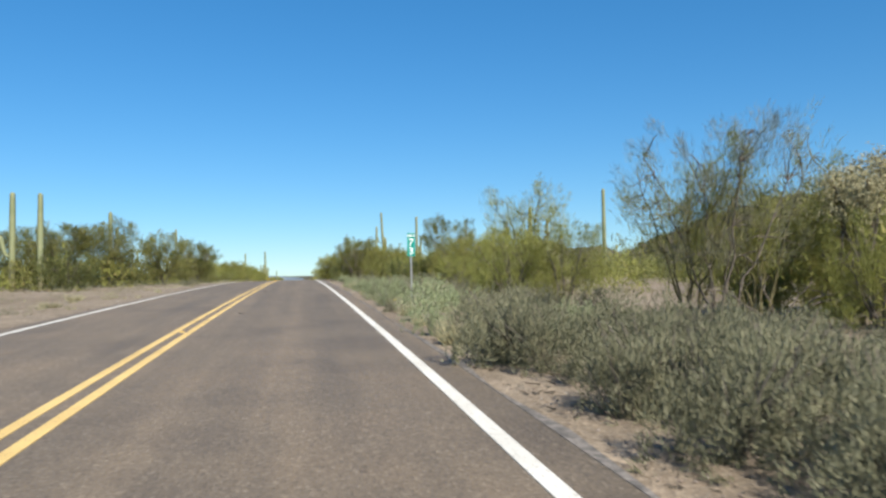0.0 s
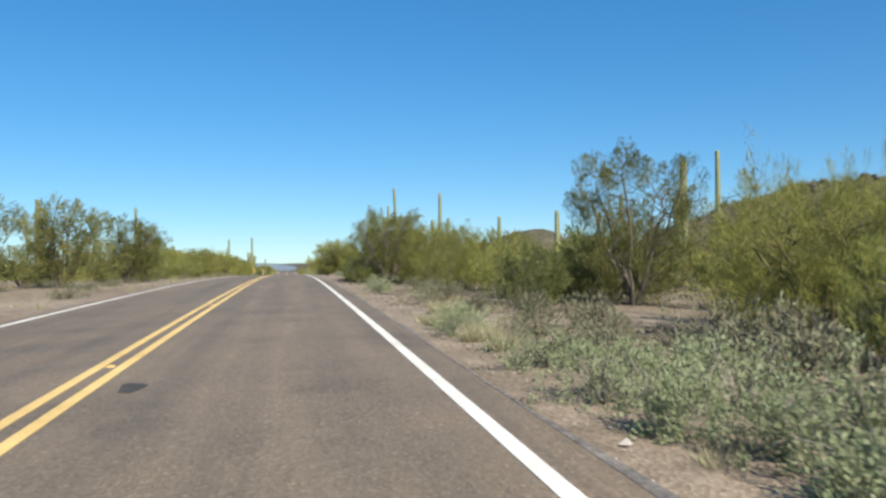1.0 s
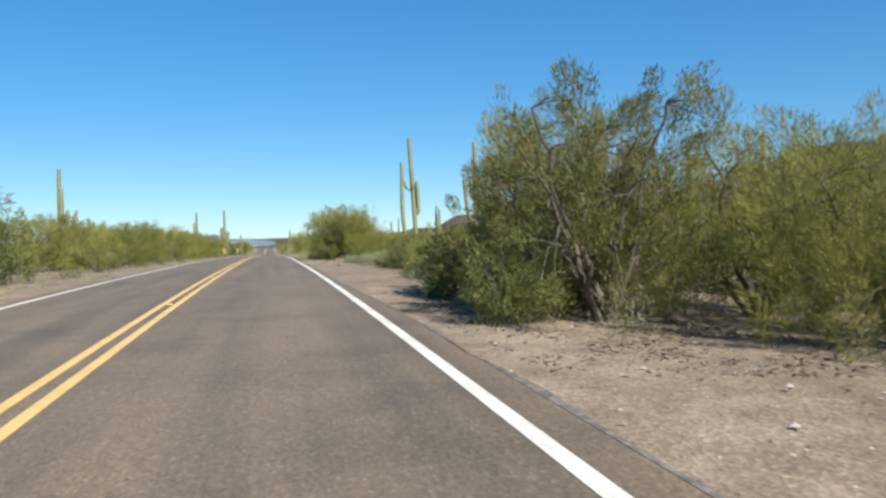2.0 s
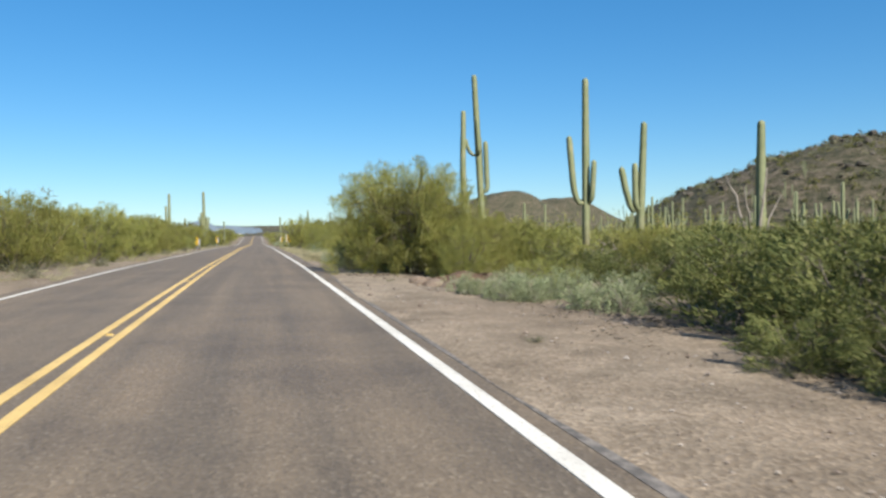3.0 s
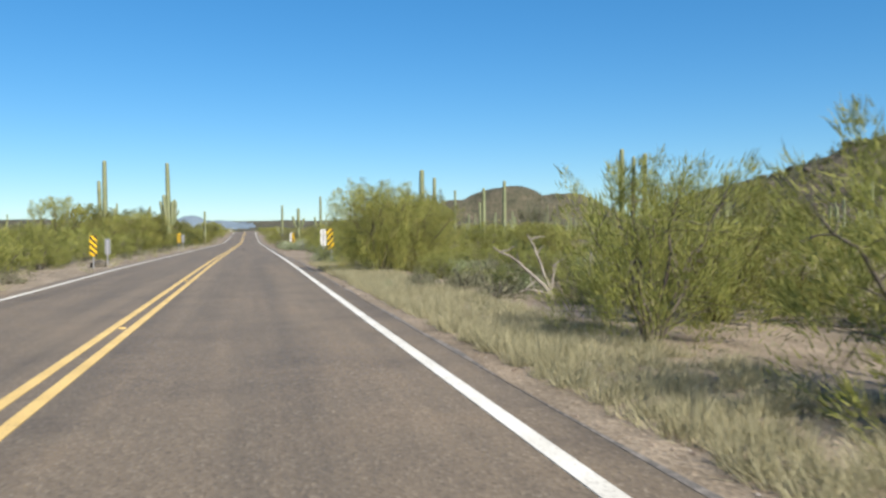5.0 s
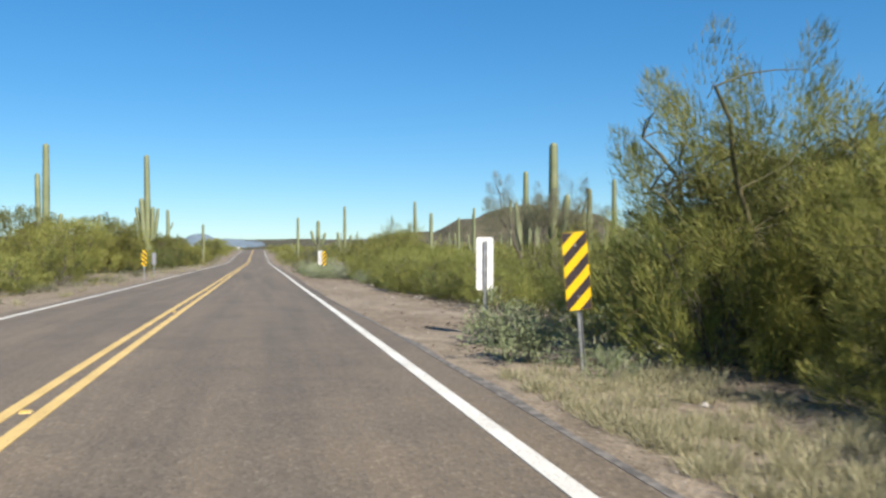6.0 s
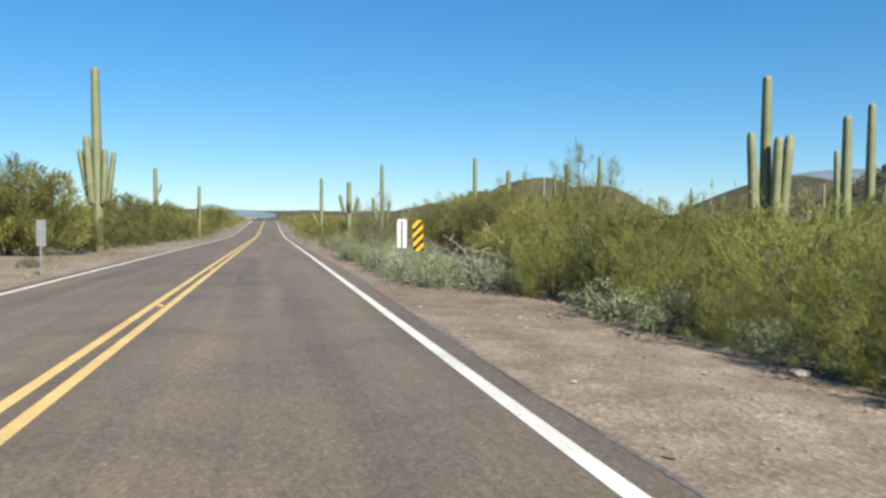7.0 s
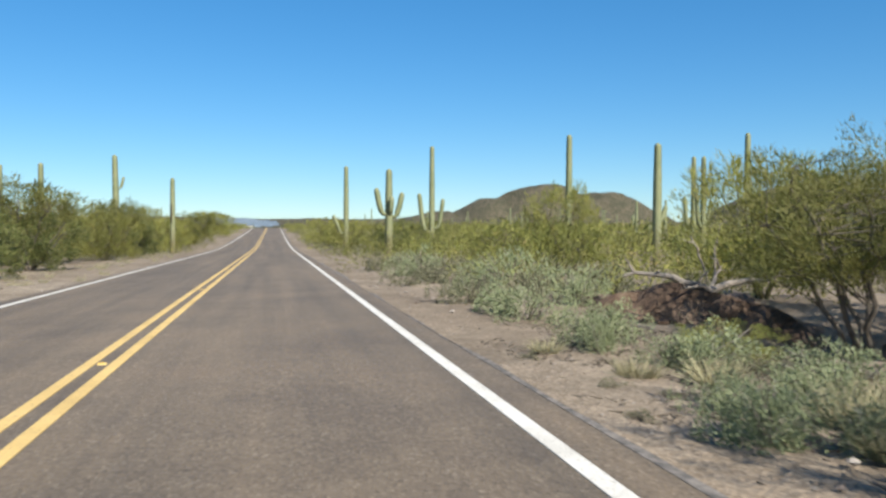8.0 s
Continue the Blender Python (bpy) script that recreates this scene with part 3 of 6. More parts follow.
def column(h, r, ribs, rings, lean=(0.0, 0.0), taper=0.82, bow=0.0):
    """A ribbed saguaro stem with a domed top; its foot at the origin."""
    s = np.concatenate((np.linspace(0, 1, rings), 1 + np.array([0.35, 0.65, 0.88, 1.0]) * r / h * 0.9))
    wid = np.interp(s, [0, 0.25, 0.6, 1.0], [0.86, 1.0, 1.0, taper]) * np.where(s > 1, np.sqrt(np.clip(1 - ((s - 1) * h / (r * 0.92)) ** 2, 0.004, 1)), 1)
    sides = ribs * 2
    a = np.linspace(0, 2 * np.pi, sides, endpoint=False)
    rib = np.where(np.arange(sides) % 2 == 0, 1.0, 0.8)
    x = r * wid[:, None] * rib[None] * np.cos(a)[None] + (lean[0] * s - bow * np.sin(np.pi * np.clip(s, 0, 1)) * (1 - 0.6 * s))[:, None]
    y = r * wid[:, None] * rib[None] * np.sin(a)[None] + (lean[1] * s)[:, None]
    z = np.broadcast_to((s * h)[:, None], x.shape)
    return skin_rings(np.stack([x, y, z], -1))


def skin_rings(v):
    n, sides = v.shape[:2]
    i = (np.arange(n - 1)[:, None] * sides + np.arange(sides)[None]).ravel()
    j = (np.arange(n - 1)[:, None] * sides + (np.arange(sides) + 1)[None] % sides).ravel()
    cap = np.arange(sides)[None] + (n - 1) * sides
    return v.reshape(-1, 3), np.stack([i, j, j + sides, i + sides], 1), cap


def arm_mesh(z0, az, out, z1, r, trunk_r, ribs, flare=0.68):
    """An arm that leaves the stem, sweeps out and turns up."""
    ca, sa = math.cos(az), math.sin(az)
    rise = min(0.8 * out, max(0.2, z1 - z0))
    path = [(trunk_r * 0.5, z0), (trunk_r + out * 0.3, z0 + 0.02 * out), (trunk_r + out * 0.72 * flare, z0 + 0.38 * rise), (trunk_r + out * 0.95 * flare, z0 + rise)]
    top = max(z1, path[-1][1] + 0.2)
    k = 6
    foot = path[-1][1]
    path += [(trunk_r + out * (flare + (1 - flare) * (i + 1) / k), foot + (top - foot) * (i + 1) / k) for i in range(k)]
    path += [(trunk_r + out, top + r * q) for q in (0.45, 0.75, 0.92)]
    p = np.array([(ca * a, sa * a, b) for a, b in path])
    wid = np.array([0.55, 0.75, 0.92, 1.0] + [1.0] * (k - 1) + [0.9, 0.72, 0.45, 0.08]) * r
    t = unit(np.gradient(p, axis=0))
    u = np.broadcast_to(np.array([-sa, ca, 0.0]), p.shape)
    w = np.cross(t, u)
    sides = ribs * 2
    a = np.linspace(0, 2 * np.pi, sides, endpoint=False)
    rib = np.where(np.arange(sides) % 2 == 0, 1.0, 0.8)
    ring = p[:, None] + (wid[:, None] * rib[None])[..., None] * (np.cos(a)[None, :, None] * u[:, None] + np.sin(a)[None, :, None] * w[:, None])
    return skin_rings(ring)


def saguaro(x, y, h, r=0.23, arms=(), lean=(0.0, 0.0), dark_spots=(), fine=True, label="tall ribbed green saguaro cactus", foot=0.0, bow=0.0):
    """arms: (height, direction in degrees from +x, reach, top height, radius); dark_spots: (height, length, direction).
    """
    root = tagged(new("saguaro"), label, "cactus", "saguaros")
    root.location = (x, y, gz(x, y) - 0.05 + foot)
    ribs = 16 if fine else 8
    v, f, cap = column(h, r, ribs, 14 if fine else 5, lean, bow=bow)
    part("stem", make_mesh("stem", v, [f, cap], SAG_SKIN, sharp=False), root)
    for z0, az, out, z1, ar, *flare in arms:
        v, f, cap = arm_mesh(z0, radians(az), out, z1, ar, r * 0.8, max(6, ribs - 3), *flare)
        v = v + np.array([lean[0], lean[1], 0]) * (v[:, 2:3] / h).clip(0, 1)
        part("arm", make_mesh("arm", v, [f, cap], SAG_SKIN, sharp=False), root)
    for z0, ln, az in dark_spots:
        v, f, cap = column(ln, r * 0.6, 7, 4)
        v = v * [1, 1, 1] + [math.cos(radians(az)) * r * 0.5 + lean[0] * z0 / h, math.sin(radians(az)) * r * 0.5 + lean[1] * z0 / h, z0]
        part("scar", make_mesh("scar", v, [f, cap], SAG_DARK), root, "dark upright patch on the stem")
    return root

# ---- trees and bushes along the right of the road ----
plant("bare_tree", 10.6, 15.0, 4.4, 3.6)
plant("thin_palo_verde", 10.3, 15.6, 4.0, 3.0)
plant("thin_palo_verde", 12.0, 15.9, 4.4, 3.3)
plant("creosote", 13.2, 13.7, 2.3, 2.7)
plant("mesquite", 15.5, 17.0, 3.4, 5.0)
plant("palo_verde", 13.0, 17.5, 2.6, 3.6)
plant("palo_verde", 16.5, 19.0, 3.2, 4.0)
plant("thin_palo_verde", 10.9, 29.6, 4.5, 3.8)
plant("creosote", 9.1, 26.0, 2.3, 3.0)
plant("creosote", 10.9, 25.6, 2.5, 3.0)
plant("creosote", 9.9, 24.7, 0.9, 1.2)
plant("creosote", 10.2, 33.2, 1.7, 2.2)
plant("dark_bush", 11.6, 34.6, 1.9, 2.7)
plant("creosote", 9.7, 38.0, 1.6, 2.2)
plant("palo_verde", 10.8, 41.6, 2.7, 3.8)
plant("palo_verde", 13.0, 40.4, 3.1, 4.0)
plant("thin_palo_verde", 11.2, 44.0, 3.9, 1.9)
plant("thin_palo_verde", 12.9, 43.2, 3.6, 1.7)
plant("mesquite_near", 11.6, 50.8, 4.3, 4.0)
plant("dark_bush", 8.6, 50.8, 1.75, 2.1)
plant("dark_bush", 10.2, 52.6, 1.8, 2.6)
plant("creosote", 9.4, 56.0, 1.8, 2.8)
plant("palo_far", 10.4, 60.5, 2.4, 3.4)
plant("creosote", 8.2, 61.5, 1.7, 2.6)
plant("palo_verde", 9.4, 67.6, 3.0, 4.0)
plant("palo_verde", 7.8, 75.0, 3.9, 4.3)
plant("mesquite_near", 7.3, 74.9, 3.2, 4.1)
# low bushes, their dark leaves also standing in for shade under the tree
for x, y, h, w in ((6.3, 73.4, 1.3, 2.3), (6.5, 75.0, 1.6, 2.6), (5.9, 75.6, 1.0, 1.7), (7.4, 73.6, 1.8, 2.8), (5.8, 72.2, 0.9, 1.6)):
    plant("dark_bush", x, y, h, w)
plant("silver_bush", 5.8, 73.2, 0.7, 1.1)
plant("palo_verde", 8.8, 75.6, 3.0, 3.6)
plant("dark_bush", 6.5, 76.4, 1.7, 3.0)
plant("dark_bush", 7.0, 74.6, 1.4, 2.8)
# two trees added to throw shade on the foot of the big palo verde
plant("palo_verde", 9.8, 71.2, 3.3, 4.4)
plant("mesquite_near", 7.1, 71.2, 3.7, 4.4)
plant("dark_bush", 5.5, 70.8, 1.4, 1.6)
plant("creosote", 7.6, 83.4, 1.4, 2.9)
plant("creosote", 9.6, 82.6, 1.6, 3.0)
plant("creosote", 9.2, 87.0, 1.5, 2.8)
plant("palo_verde", 11.6, 82.0, 2.0, 3.8)
plant("creosote", 7.6, 88.0, 1.5, 1.8)
plant("dark_bush", 8.4, 93.6, 1.3, 2.3)
plant("palo_far", 11.0, 85.5, 2.1, 2.8)
plant("dark_bush", 10.0, 90.5, 1.9, 3.2)
for x, y, h, w in ((6.5, 106.4, 0.55, 0.9), (6.75, 105.8, 0.45, 0.8), (6.8, 104.9, 0.5, 0.9), (7.3, 104.7, 0.45, 0.9), (6.5, 107.4, 0.45, 0.7), (7.4, 106.4, 0.6, 1.2),
                   (7.9, 105.4, 0.7, 1.2), (8.4, 105.2, 0.75, 1.2), (8.1, 102.2, 0.65, 1.0), (7.7, 103.2, 0.6, 1.0), (8.9, 104.0, 0.7, 1.2)):
    plant("brittlebush", x, y, h, w)
plant("dark_bush", 7.7, 93.9, 0.9, 1.8)
plant("dark_bush", 9.6, 95.4, 1.5, 2.8)
plant("dark_bush", 7.9, 95.6, 0.9, 1.7)
# two low dark bushes added in place of the shade below the hedge
plant("dark_bush", 7.3, 94.9, 0.6, 1.3)
plant("dark_bush", 7.2, 96.4, 0.6, 1.3)
plant("dark_bush", 8.9, 92.4, 1.4, 2.4)
plant("dark_bush", 10.4, 98.2, 1.7, 4.0)
plant("dark_bush", 10.6, 101.0, 1.7, 3.6)
plant("dark_bush", 12.5, 94.0, 2.1, 3.4)
plant("palo_verde", 6.9, 116.0, 3.75, 5.3)
plant("mesquite_near", 6.9, 116.2, 3.0, 4.4)
plant("dark_bush", 7.0, 115.9, 1.7, 3.0)
plant("palo_verde", 9.0, 115.6, 2.3, 3.2)
plant("palo_verde", 8.5, 113.8, 2.0, 3.0)
plant("dark_bush", 11.0, 111.8, 1.1, 2.6)
plant("dark_bush", 10.8, 106.5, 1.1, 2.6)
plant("dark_bush", 12.4, 104.0, 1.5, 3.0)
plant("creosote", 9.3, 108.8, 0.8, 2.0)
plant("dark_bush", 12.8, 107.5, 1.3, 2.8)
plant("creosote", 8.0, 112.6, 1.5, 2.0)
plant("palo_verde", 7.4, 119.4, 4.0, 4.6)
# darker tree set inside the palo verde as its shaded interior
plant("mesquite_near", 7.7, 119.8, 3.0, 3.8)
plant("palo_verde", 7.5, 129.6, 1.9, 3.4)
plant("palo_verde", 7.9, 126.8, 2.6, 3.6)
plant("palo_verde", 9.4, 128.6, 3.7, 2.6)
plant("thin_palo_verde", 11.0, 132.0, 4.4, 2.4)
plant("palo_verde", 7.8, 123.4, 2.7, 3.6)
plant("creosote", 6.4, 131.0, 1.2, 1.8)
plant("palo_verde", 9.0, 134.5, 1.8, 3.8)
plant("palo_verde", 8.4, 139.5, 1.7, 4.0)
plant("creosote", 6.9, 142.5, 1.7, 3.0)
plant("palo_verde", 9.0, 147.0, 1.9, 4.0)
plant("thin_palo_verde", 8.6, 152.0, 4.0, 2.3)
plant("creosote", 7.0, 153.5, 2.4, 3.0)
plant("creosote", 7.0, 158.5, 2.3, 3.0)
plant("palo_verde", 9.5, 161.0, 2.5, 3.6)
plant("palo_verde", 6.3, 177.6, 3.3, 3.9)
plant("palo_verde", 8.0, 179.8, 2.9, 4.0)
plant("creosote", 11.5, 181.5, 1.0, 2.8)
plant("creosote", 13.5, 184.0, 1.1, 3.0)
plant("creosote", 10.2, 179.4, 0.9, 2.2)
plant("bursage", 12.6, 179.0, 0.7, 2.0)
plant("bursage", 11.0, 182.0, 0.8, 2.0)
plant("palo_verde", 8.4, 187.3, 3.75, 4.8)
plant("dark_bush", 8.0, 183.2, 1.1, 2.2)
plant("palo_verde", 8.3, 181.8, 2.4, 3.2)
plant("palo_verde", 9.2, 185.2, 2.9, 3.6)
plant("mesquite_near", 8.9, 187.8, 3.0, 3.6)
plant("mesquite_near", 9.4, 188.3, 3.3, 4.4)
plant("palo_verde", 8.0, 184.0, 2.2, 3.0)
plant("palo_far", 10.8, 190.5, 3.4, 4.0)
plant("creosote", 8.2, 193.5, 1.9, 2.4)
plant("creosote", 8.8, 200.4, 1.0, 2.2)
plant("creosote", 8.7, 203.2, 1.1, 2.4)
plant("creosote", 8.8, 206.6, 1.5, 2.9)
plant("creosote", 8.0, 209.4, 1.6, 3.0)
plant("dark_bush", 11.5, 205.5, 1.1, 2.6)
plant("tufted_tree", 14.5, 214.6, 5.5, 5.0)
plant("tufted_tree", 17.0, 216.6, 5.3, 4.4)
plant("thin_palo_verde", 17.6, 217.0, 5.2, 3.0)
plant("creosote", 9.4, 215.2, 1.7, 2.9)
plant("creosote_far", 9.8, 218.4, 2.0, 3.1)
plant("palo_verde", 9.6, 222.0, 2.2, 3.6)
plant("palo_verde", 8.6, 226.6, 2.2, 3.4)
plant("creosote_far", 10.6, 230.0, 2.3, 3.0)
plant("palo_far", 11.5, 234.8, 2.6, 4.0)
plant("canopy_mesquite", 13.8, 249.8, 3.8, 5.2)
plant("bare_tree", 6.1, 240.3, 2.9, 2.0)
plant("creosote", 8.4, 213.0, 1.7, 2.2)
plant("canopy_mesquite", 11.3, 248.4, 3.7, 5.2)
plant("canopy_mesquite", 12.9, 246.2, 3.7, 5.0)
plant("palo_far", 14.0, 255.5, 3.6, 4.4)
plant("thin_palo_verde", 15.5, 251.0, 4.8, 2.8)
plant("palo_far", 21.5, 290.0, 5.2, 5.6)
plant("dark_bush", 17.0, 321.0, 3.4, 6.4)
plant("dark_bush", 12.0, 300.0, 2.2, 5.0)
plant("creosote_far", 16.5, 275.0, 2.2, 4.2)
plant("creosote_far", 15.0, 283.0, 2.4, 4.4)
plant("palo_far", 9.2, 318.0, 3.0, 5.6)
plant("palo_far", 8.2, 336.0, 3.4, 6.0)

# ---- trees and bushes along the left of the road ----
plant("mesquite", -12.6, 68.0, 5.6, 6.4)
plant("mesquite", -16.2, 66.0, 5.2, 6.4)
plant("mesquite", -10.0, 76.0, 5.0, 5.2)
plant("mesquite", -19.5, 70.0, 5.0, 6.0)
plant("mesquite", -8.6, 86.0, 4.6, 5.0)
plant("dark_bush", -8.6, 92.5, 2.9, 3.8)
plant("dark_bush", -13.5, 80.5, 2.4, 4.0)
plant("dark_bush", -12.5, 55.0, 2.6, 4.0)
plant("creosote_far", -7.4, 107.0, 1.6, 3.4)
plant("creosote_far", -7.6, 114.0, 2.0, 4.0)
plant("palo_far", -10.6, 119.5, 3.0, 4.8)
plant("palo_far", -8.6, 127.5, 3.4, 4.8)
plant("palo_far", -8.8, 132.5, 3.3, 5.0)
plant("creosote_far", -7.2, 138.0, 3.0, 4.4)
plant("palo_far", -8.2, 144.5, 3.6, 4.8)
plant("creosote_far", -7.2, 151.0, 2.9, 4.4)
plant("palo_far", -7.4, 158.5, 3.2, 5.4)
plant("palo_far", -8.8, 166.5, 3.6, 5.2)
plant("palo_far", -7.4, 173.0, 3.4, 4.8)
plant("creosote_far", -8.6, 180.0, 2.6, 4.4)
plant("dark_bush", -13.0, 190.0, 2.8, 5.0)
plant("creosote", -7.4, 188.4, 1.3, 2.4)
plant("palo_far", -9.2, 231.5, 3.8, 5.2)
plant("palo_far", -14.9, 227.0, 5.2, 5.4)
plant("mesquite", -14.6, 241.5, 5.2, 5.6)
plant("palo_far", -12.4, 236.0, 3.6, 5.0)
plant("palo_far", -10.2, 252.0, 4.2, 6.0)
plant("mesquite", -11.4, 252.5, 5.2, 6.6)
plant("mesquite", -16.5, 258.0, 5.2, 6.2)
plant("dark_bush", -9.5, 262.0, 2.4, 4.2)
plant("dark_bush", -9.2, 257.6, 2.0, 3.8)
plant("dark_bush", -9.0, 268.5, 2.4, 4.4)
plant("dark_bush", -8.8, 276.0, 2.6, 4.6)
plant("palo_far", -8.8, 292.0, 3.0, 5.0)
plant("dark_bush", -8.4, 299.5, 2.6, 4.6)
plant("palo_far", -8.6, 318.0, 3.2, 5.4)
plant("palo_far", -8.2, 327.0, 3.2, 5.4)
plant("palo_far", -12.5, 272.0, 3.6, 5.6)
plant("mesquite", -11.8, 285.0, 5.0, 7.0)
plant("mesquite", -11.6, 313.0, 4.9, 5.8)
plant("mesquite", -11.0, 310.0, 4.4, 4.8)
plant("palo_far", -16.2, 306.0, 4.6, 6.0)
plant("palo_far", -13.0, 334.0, 4.6, 6.4)
plant("mesquite", -8.6, 346.0, 4.2, 6.6)
plant("palo_far", -9.4, 380.0, 4.4, 7.6)
plant("palo_far", -9.5, 410.0, 4.2, 8.0)

# a second row behind the first, on both sides
for k in range(21):
    plant("creosote_far", 10.9 + 0.7 * math.sin(k * 2.3), 196.5 + 2.2 * k, (1.05 if k < 7 else 1.5) + 0.25 * math.sin(k * 1.7), 2.7)
for k in range(15):
    plant("palo_far", 12.0 + 1.0 * math.sin(k * 2.9), 119.0 + 3.1 * k, 1.75 + 0.3 * math.sin(k * 1.3), 3.6)
for k in range(12):
    plant("dark_bush" if k % 3 == 0 else "creosote_far", 13.0 + 1.2 * math.sin(k * 2.1), 44.0 + 4.5 * k, 2.3 + 0.4 * math.sin(k), 3.4)
for k in range(14):
    plant("palo_far", -12.5 + 1.0 * math.sin(k * 2.9), 112.0 + 6.0 * k, 3.3 + 0.5 * math.sin(k * 1.9), 5.4)
for k in range(8):
    plant("creosote_far", -8.4 + 0.5 * math.sin(k * 2.9), 186.0 + 5.2 * k, 1.6 + 0.5 * math.sin(k * 1.9), 3.4)

# brush on the flat behind the first pull-out, low where the saguaros stand clear
for k in range(60):
    x, y = 11.5 + 20.0 * (k * 0.7549 % 1.0), 102.5 + 31.0 * (k * 0.5698 % 1.0)
    low = abs(x - 2.0 - 0.42 * (y - 88.0)) < 1.7
    plant(("dark_bush", "creosote_far", "dark_bush", "palo_far")[k % 4], x, y, (0.62 if low else 1.5) + 0.2 * math.sin(k * 2.1), (1.8 if low else 3.0) + 0.4 * math.sin(k * 1.3))

# the hedge of bushes along the gravel pull-out, and the bushes that crowd its ends
for k in range(15):
    plant("dark_bush" if k % 5 == 2 else "creosote", 8.2 + 0.45 * math.sin(k * 2.3), 199.0 + 1.95 * k + 0.4 * math.sin(k * 3.7), 1.04 + 0.38 * math.sin(k * 1.7) + 0.045 * k, 2.0 + 0.5 * math.sin(k * 2.9))
for x, y, h, w in ((8.8, 97.4, 1.5, 2.8), (9.2, 95.4, 1.4, 2.6), (9.0, 99.8, 1.5, 2.8)):
    plant("dark_bush", x, y, h, w)
plant("thin_palo_verde", 9.2, 129.2, 3.6, 2.6)
plant("thin_palo_verde", 10.6, 229.5, 3.8, 2.3)
plant("thin_palo_verde", 12.2, 231.5, 3.6, 2.2)
plant("thin_palo_verde", 9.3, 135.5, 3.1, 1.6)
plant("thin_palo_verde", 9.6, 143.0, 3.6, 1.7)
for x, y, h, w in ((7.4, 187.2, 1.8, 2.3), (8.3, 189.4, 2.0, 2.6), (7.7, 190.9, 1.7, 2.2), (9.3, 191.6, 2.2, 2.8)):
    plant("creosote", x, y, h, w)
for x, y, h, w in ((7.5, 212.6, 0.9, 1.7), (7.7, 214.4, 1.0, 1.8), (7.6, 210.8, 0.9, 1.6), (7.5, 208.6, 0.8, 1.5), (7.7, 206.4, 0.9, 1.7), (7.6, 216.6, 0.9, 1.6)):
    plant("creosote", x, y, h, w)

# ---- low bushes and grass by the edge of the road ----
for x, y, h, w in ((5.0, 17.4, 0.75, 1.5), (5.6, 21.4, 1.0, 2.0), (4.65, 23.4, 0.62, 0.9), (5.05, 27.7, 0.82, 1.5), (7.5, 31.0, 0.9, 1.5), (4.5, 14.0, 0.58, 0.75),
                   (6.2, 11.7, 0.85, 1.3), (5.3, 33.5, 0.6, 1.5), (5.15, 38.9, 0.5, 1.3), (4.95, 36.7, 0.7, 1.2), (5.0, 35.4, 0.73, 1.1), (5.35, 34.5, 0.65, 1.2)):
    plant("brittlebush", x, y, h, w)
for x, y, h, w in ((6.0, 36.2, 0.8, 1.4), (6.3, 34.9, 0.8, 1.4), (5.9, 37.9, 0.52, 1.2),
                   (5.2, 43.5, 0.63, 1.1), (5.3, 58.8, 0.65, 1.2), (5.5, 61.9, 0.65, 1.4), (4.85, 42.7, 0.6, 0.7)):
    plant("brittlebush", x, y, h, w)
for x, y, h, w in ((5.0, 11.0, 0.85, 1.3), (4.95, 9.9, 0.9, 1.1), (4.9, 6.5, 0.9, 1.0), (5.1, 5.0, 0.95, 1.4), (5.7, 8.2, 1.0, 1.5), (6.1, 6.0, 1.0, 1.5),
                   (7.1, 7.6, 1.0, 1.7), (7.3, 5.2, 1.1, 1.8), (6.6, 9.6, 0.95, 1.5), (7.9, 9.4, 1.0, 1.8), (8.6, 7.0, 1.1, 1.8), (5.9, 3.8, 0.9, 1.4)):
    plant("bursage_near", x, y, h, w)
for x, y, h, w in ((7.4, 19.4, 1.0, 1.6), (8.6, 19.6, 1.1, 1.8), (9.8, 20.2, 1.0, 1.6), (6.5, 18.0, 0.9, 1.2), (7.4, 13.4, 0.85, 1.5), (8.6, 12.2, 0.9, 1.8),
                   (7.6, 37.6, 0.95, 1.9), (8.6, 38.7, 1.0, 1.8), (8.3, 35.4, 0.9, 1.7), (6.2, 25.2, 0.5, 0.9), (7.4, 47.0, 0.9, 1.6), (8.0, 44.6, 1.0, 1.8),
                   (6.8, 38.6, 0.7, 1.4), (5.8, 40.2, 0.5, 1.1), (6.6, 40.6, 0.65, 1.3), (6.2, 43.0, 0.65, 1.5), (7.2, 42.0, 0.7, 1.4)):
    plant("bursage", x, y, h, w)
for x, y, h, w in ((8.4, 40.2, 1.2, 2.1), (9.4, 38.4, 1.2, 2.1), (7.2, 23.4, 0.7, 1.3), (6.5, 25.2, 0.6, 1.2), (7.6, 26.6, 0.8, 1.5), (6.8, 28.2, 0.8, 1.5),
                   (8.2, 28.8, 0.9, 1.7), (6.4, 30.6, 0.8, 1.4), (8.6, 31.6, 1.0, 1.8), (7.0, 32.8, 0.8, 1.6), (8.8, 23.0, 0.8, 1.4), (6.5, 20.0, 0.7, 1.2)):
    plant("bursage", x, y, h, w)
for x, y, h, w in ((5.8, 29.6, 0.7, 1.3), (6.4, 31.8, 0.8, 1.4), (7.8, 33.6, 0.8, 1.4), (4.85, 29.8, 0.5, 0.9), (6.6, 22.8, 0.7, 1.2), (7.3, 29.9, 0.8, 1.4)):
    plant("brittlebush", x, y, h, w)
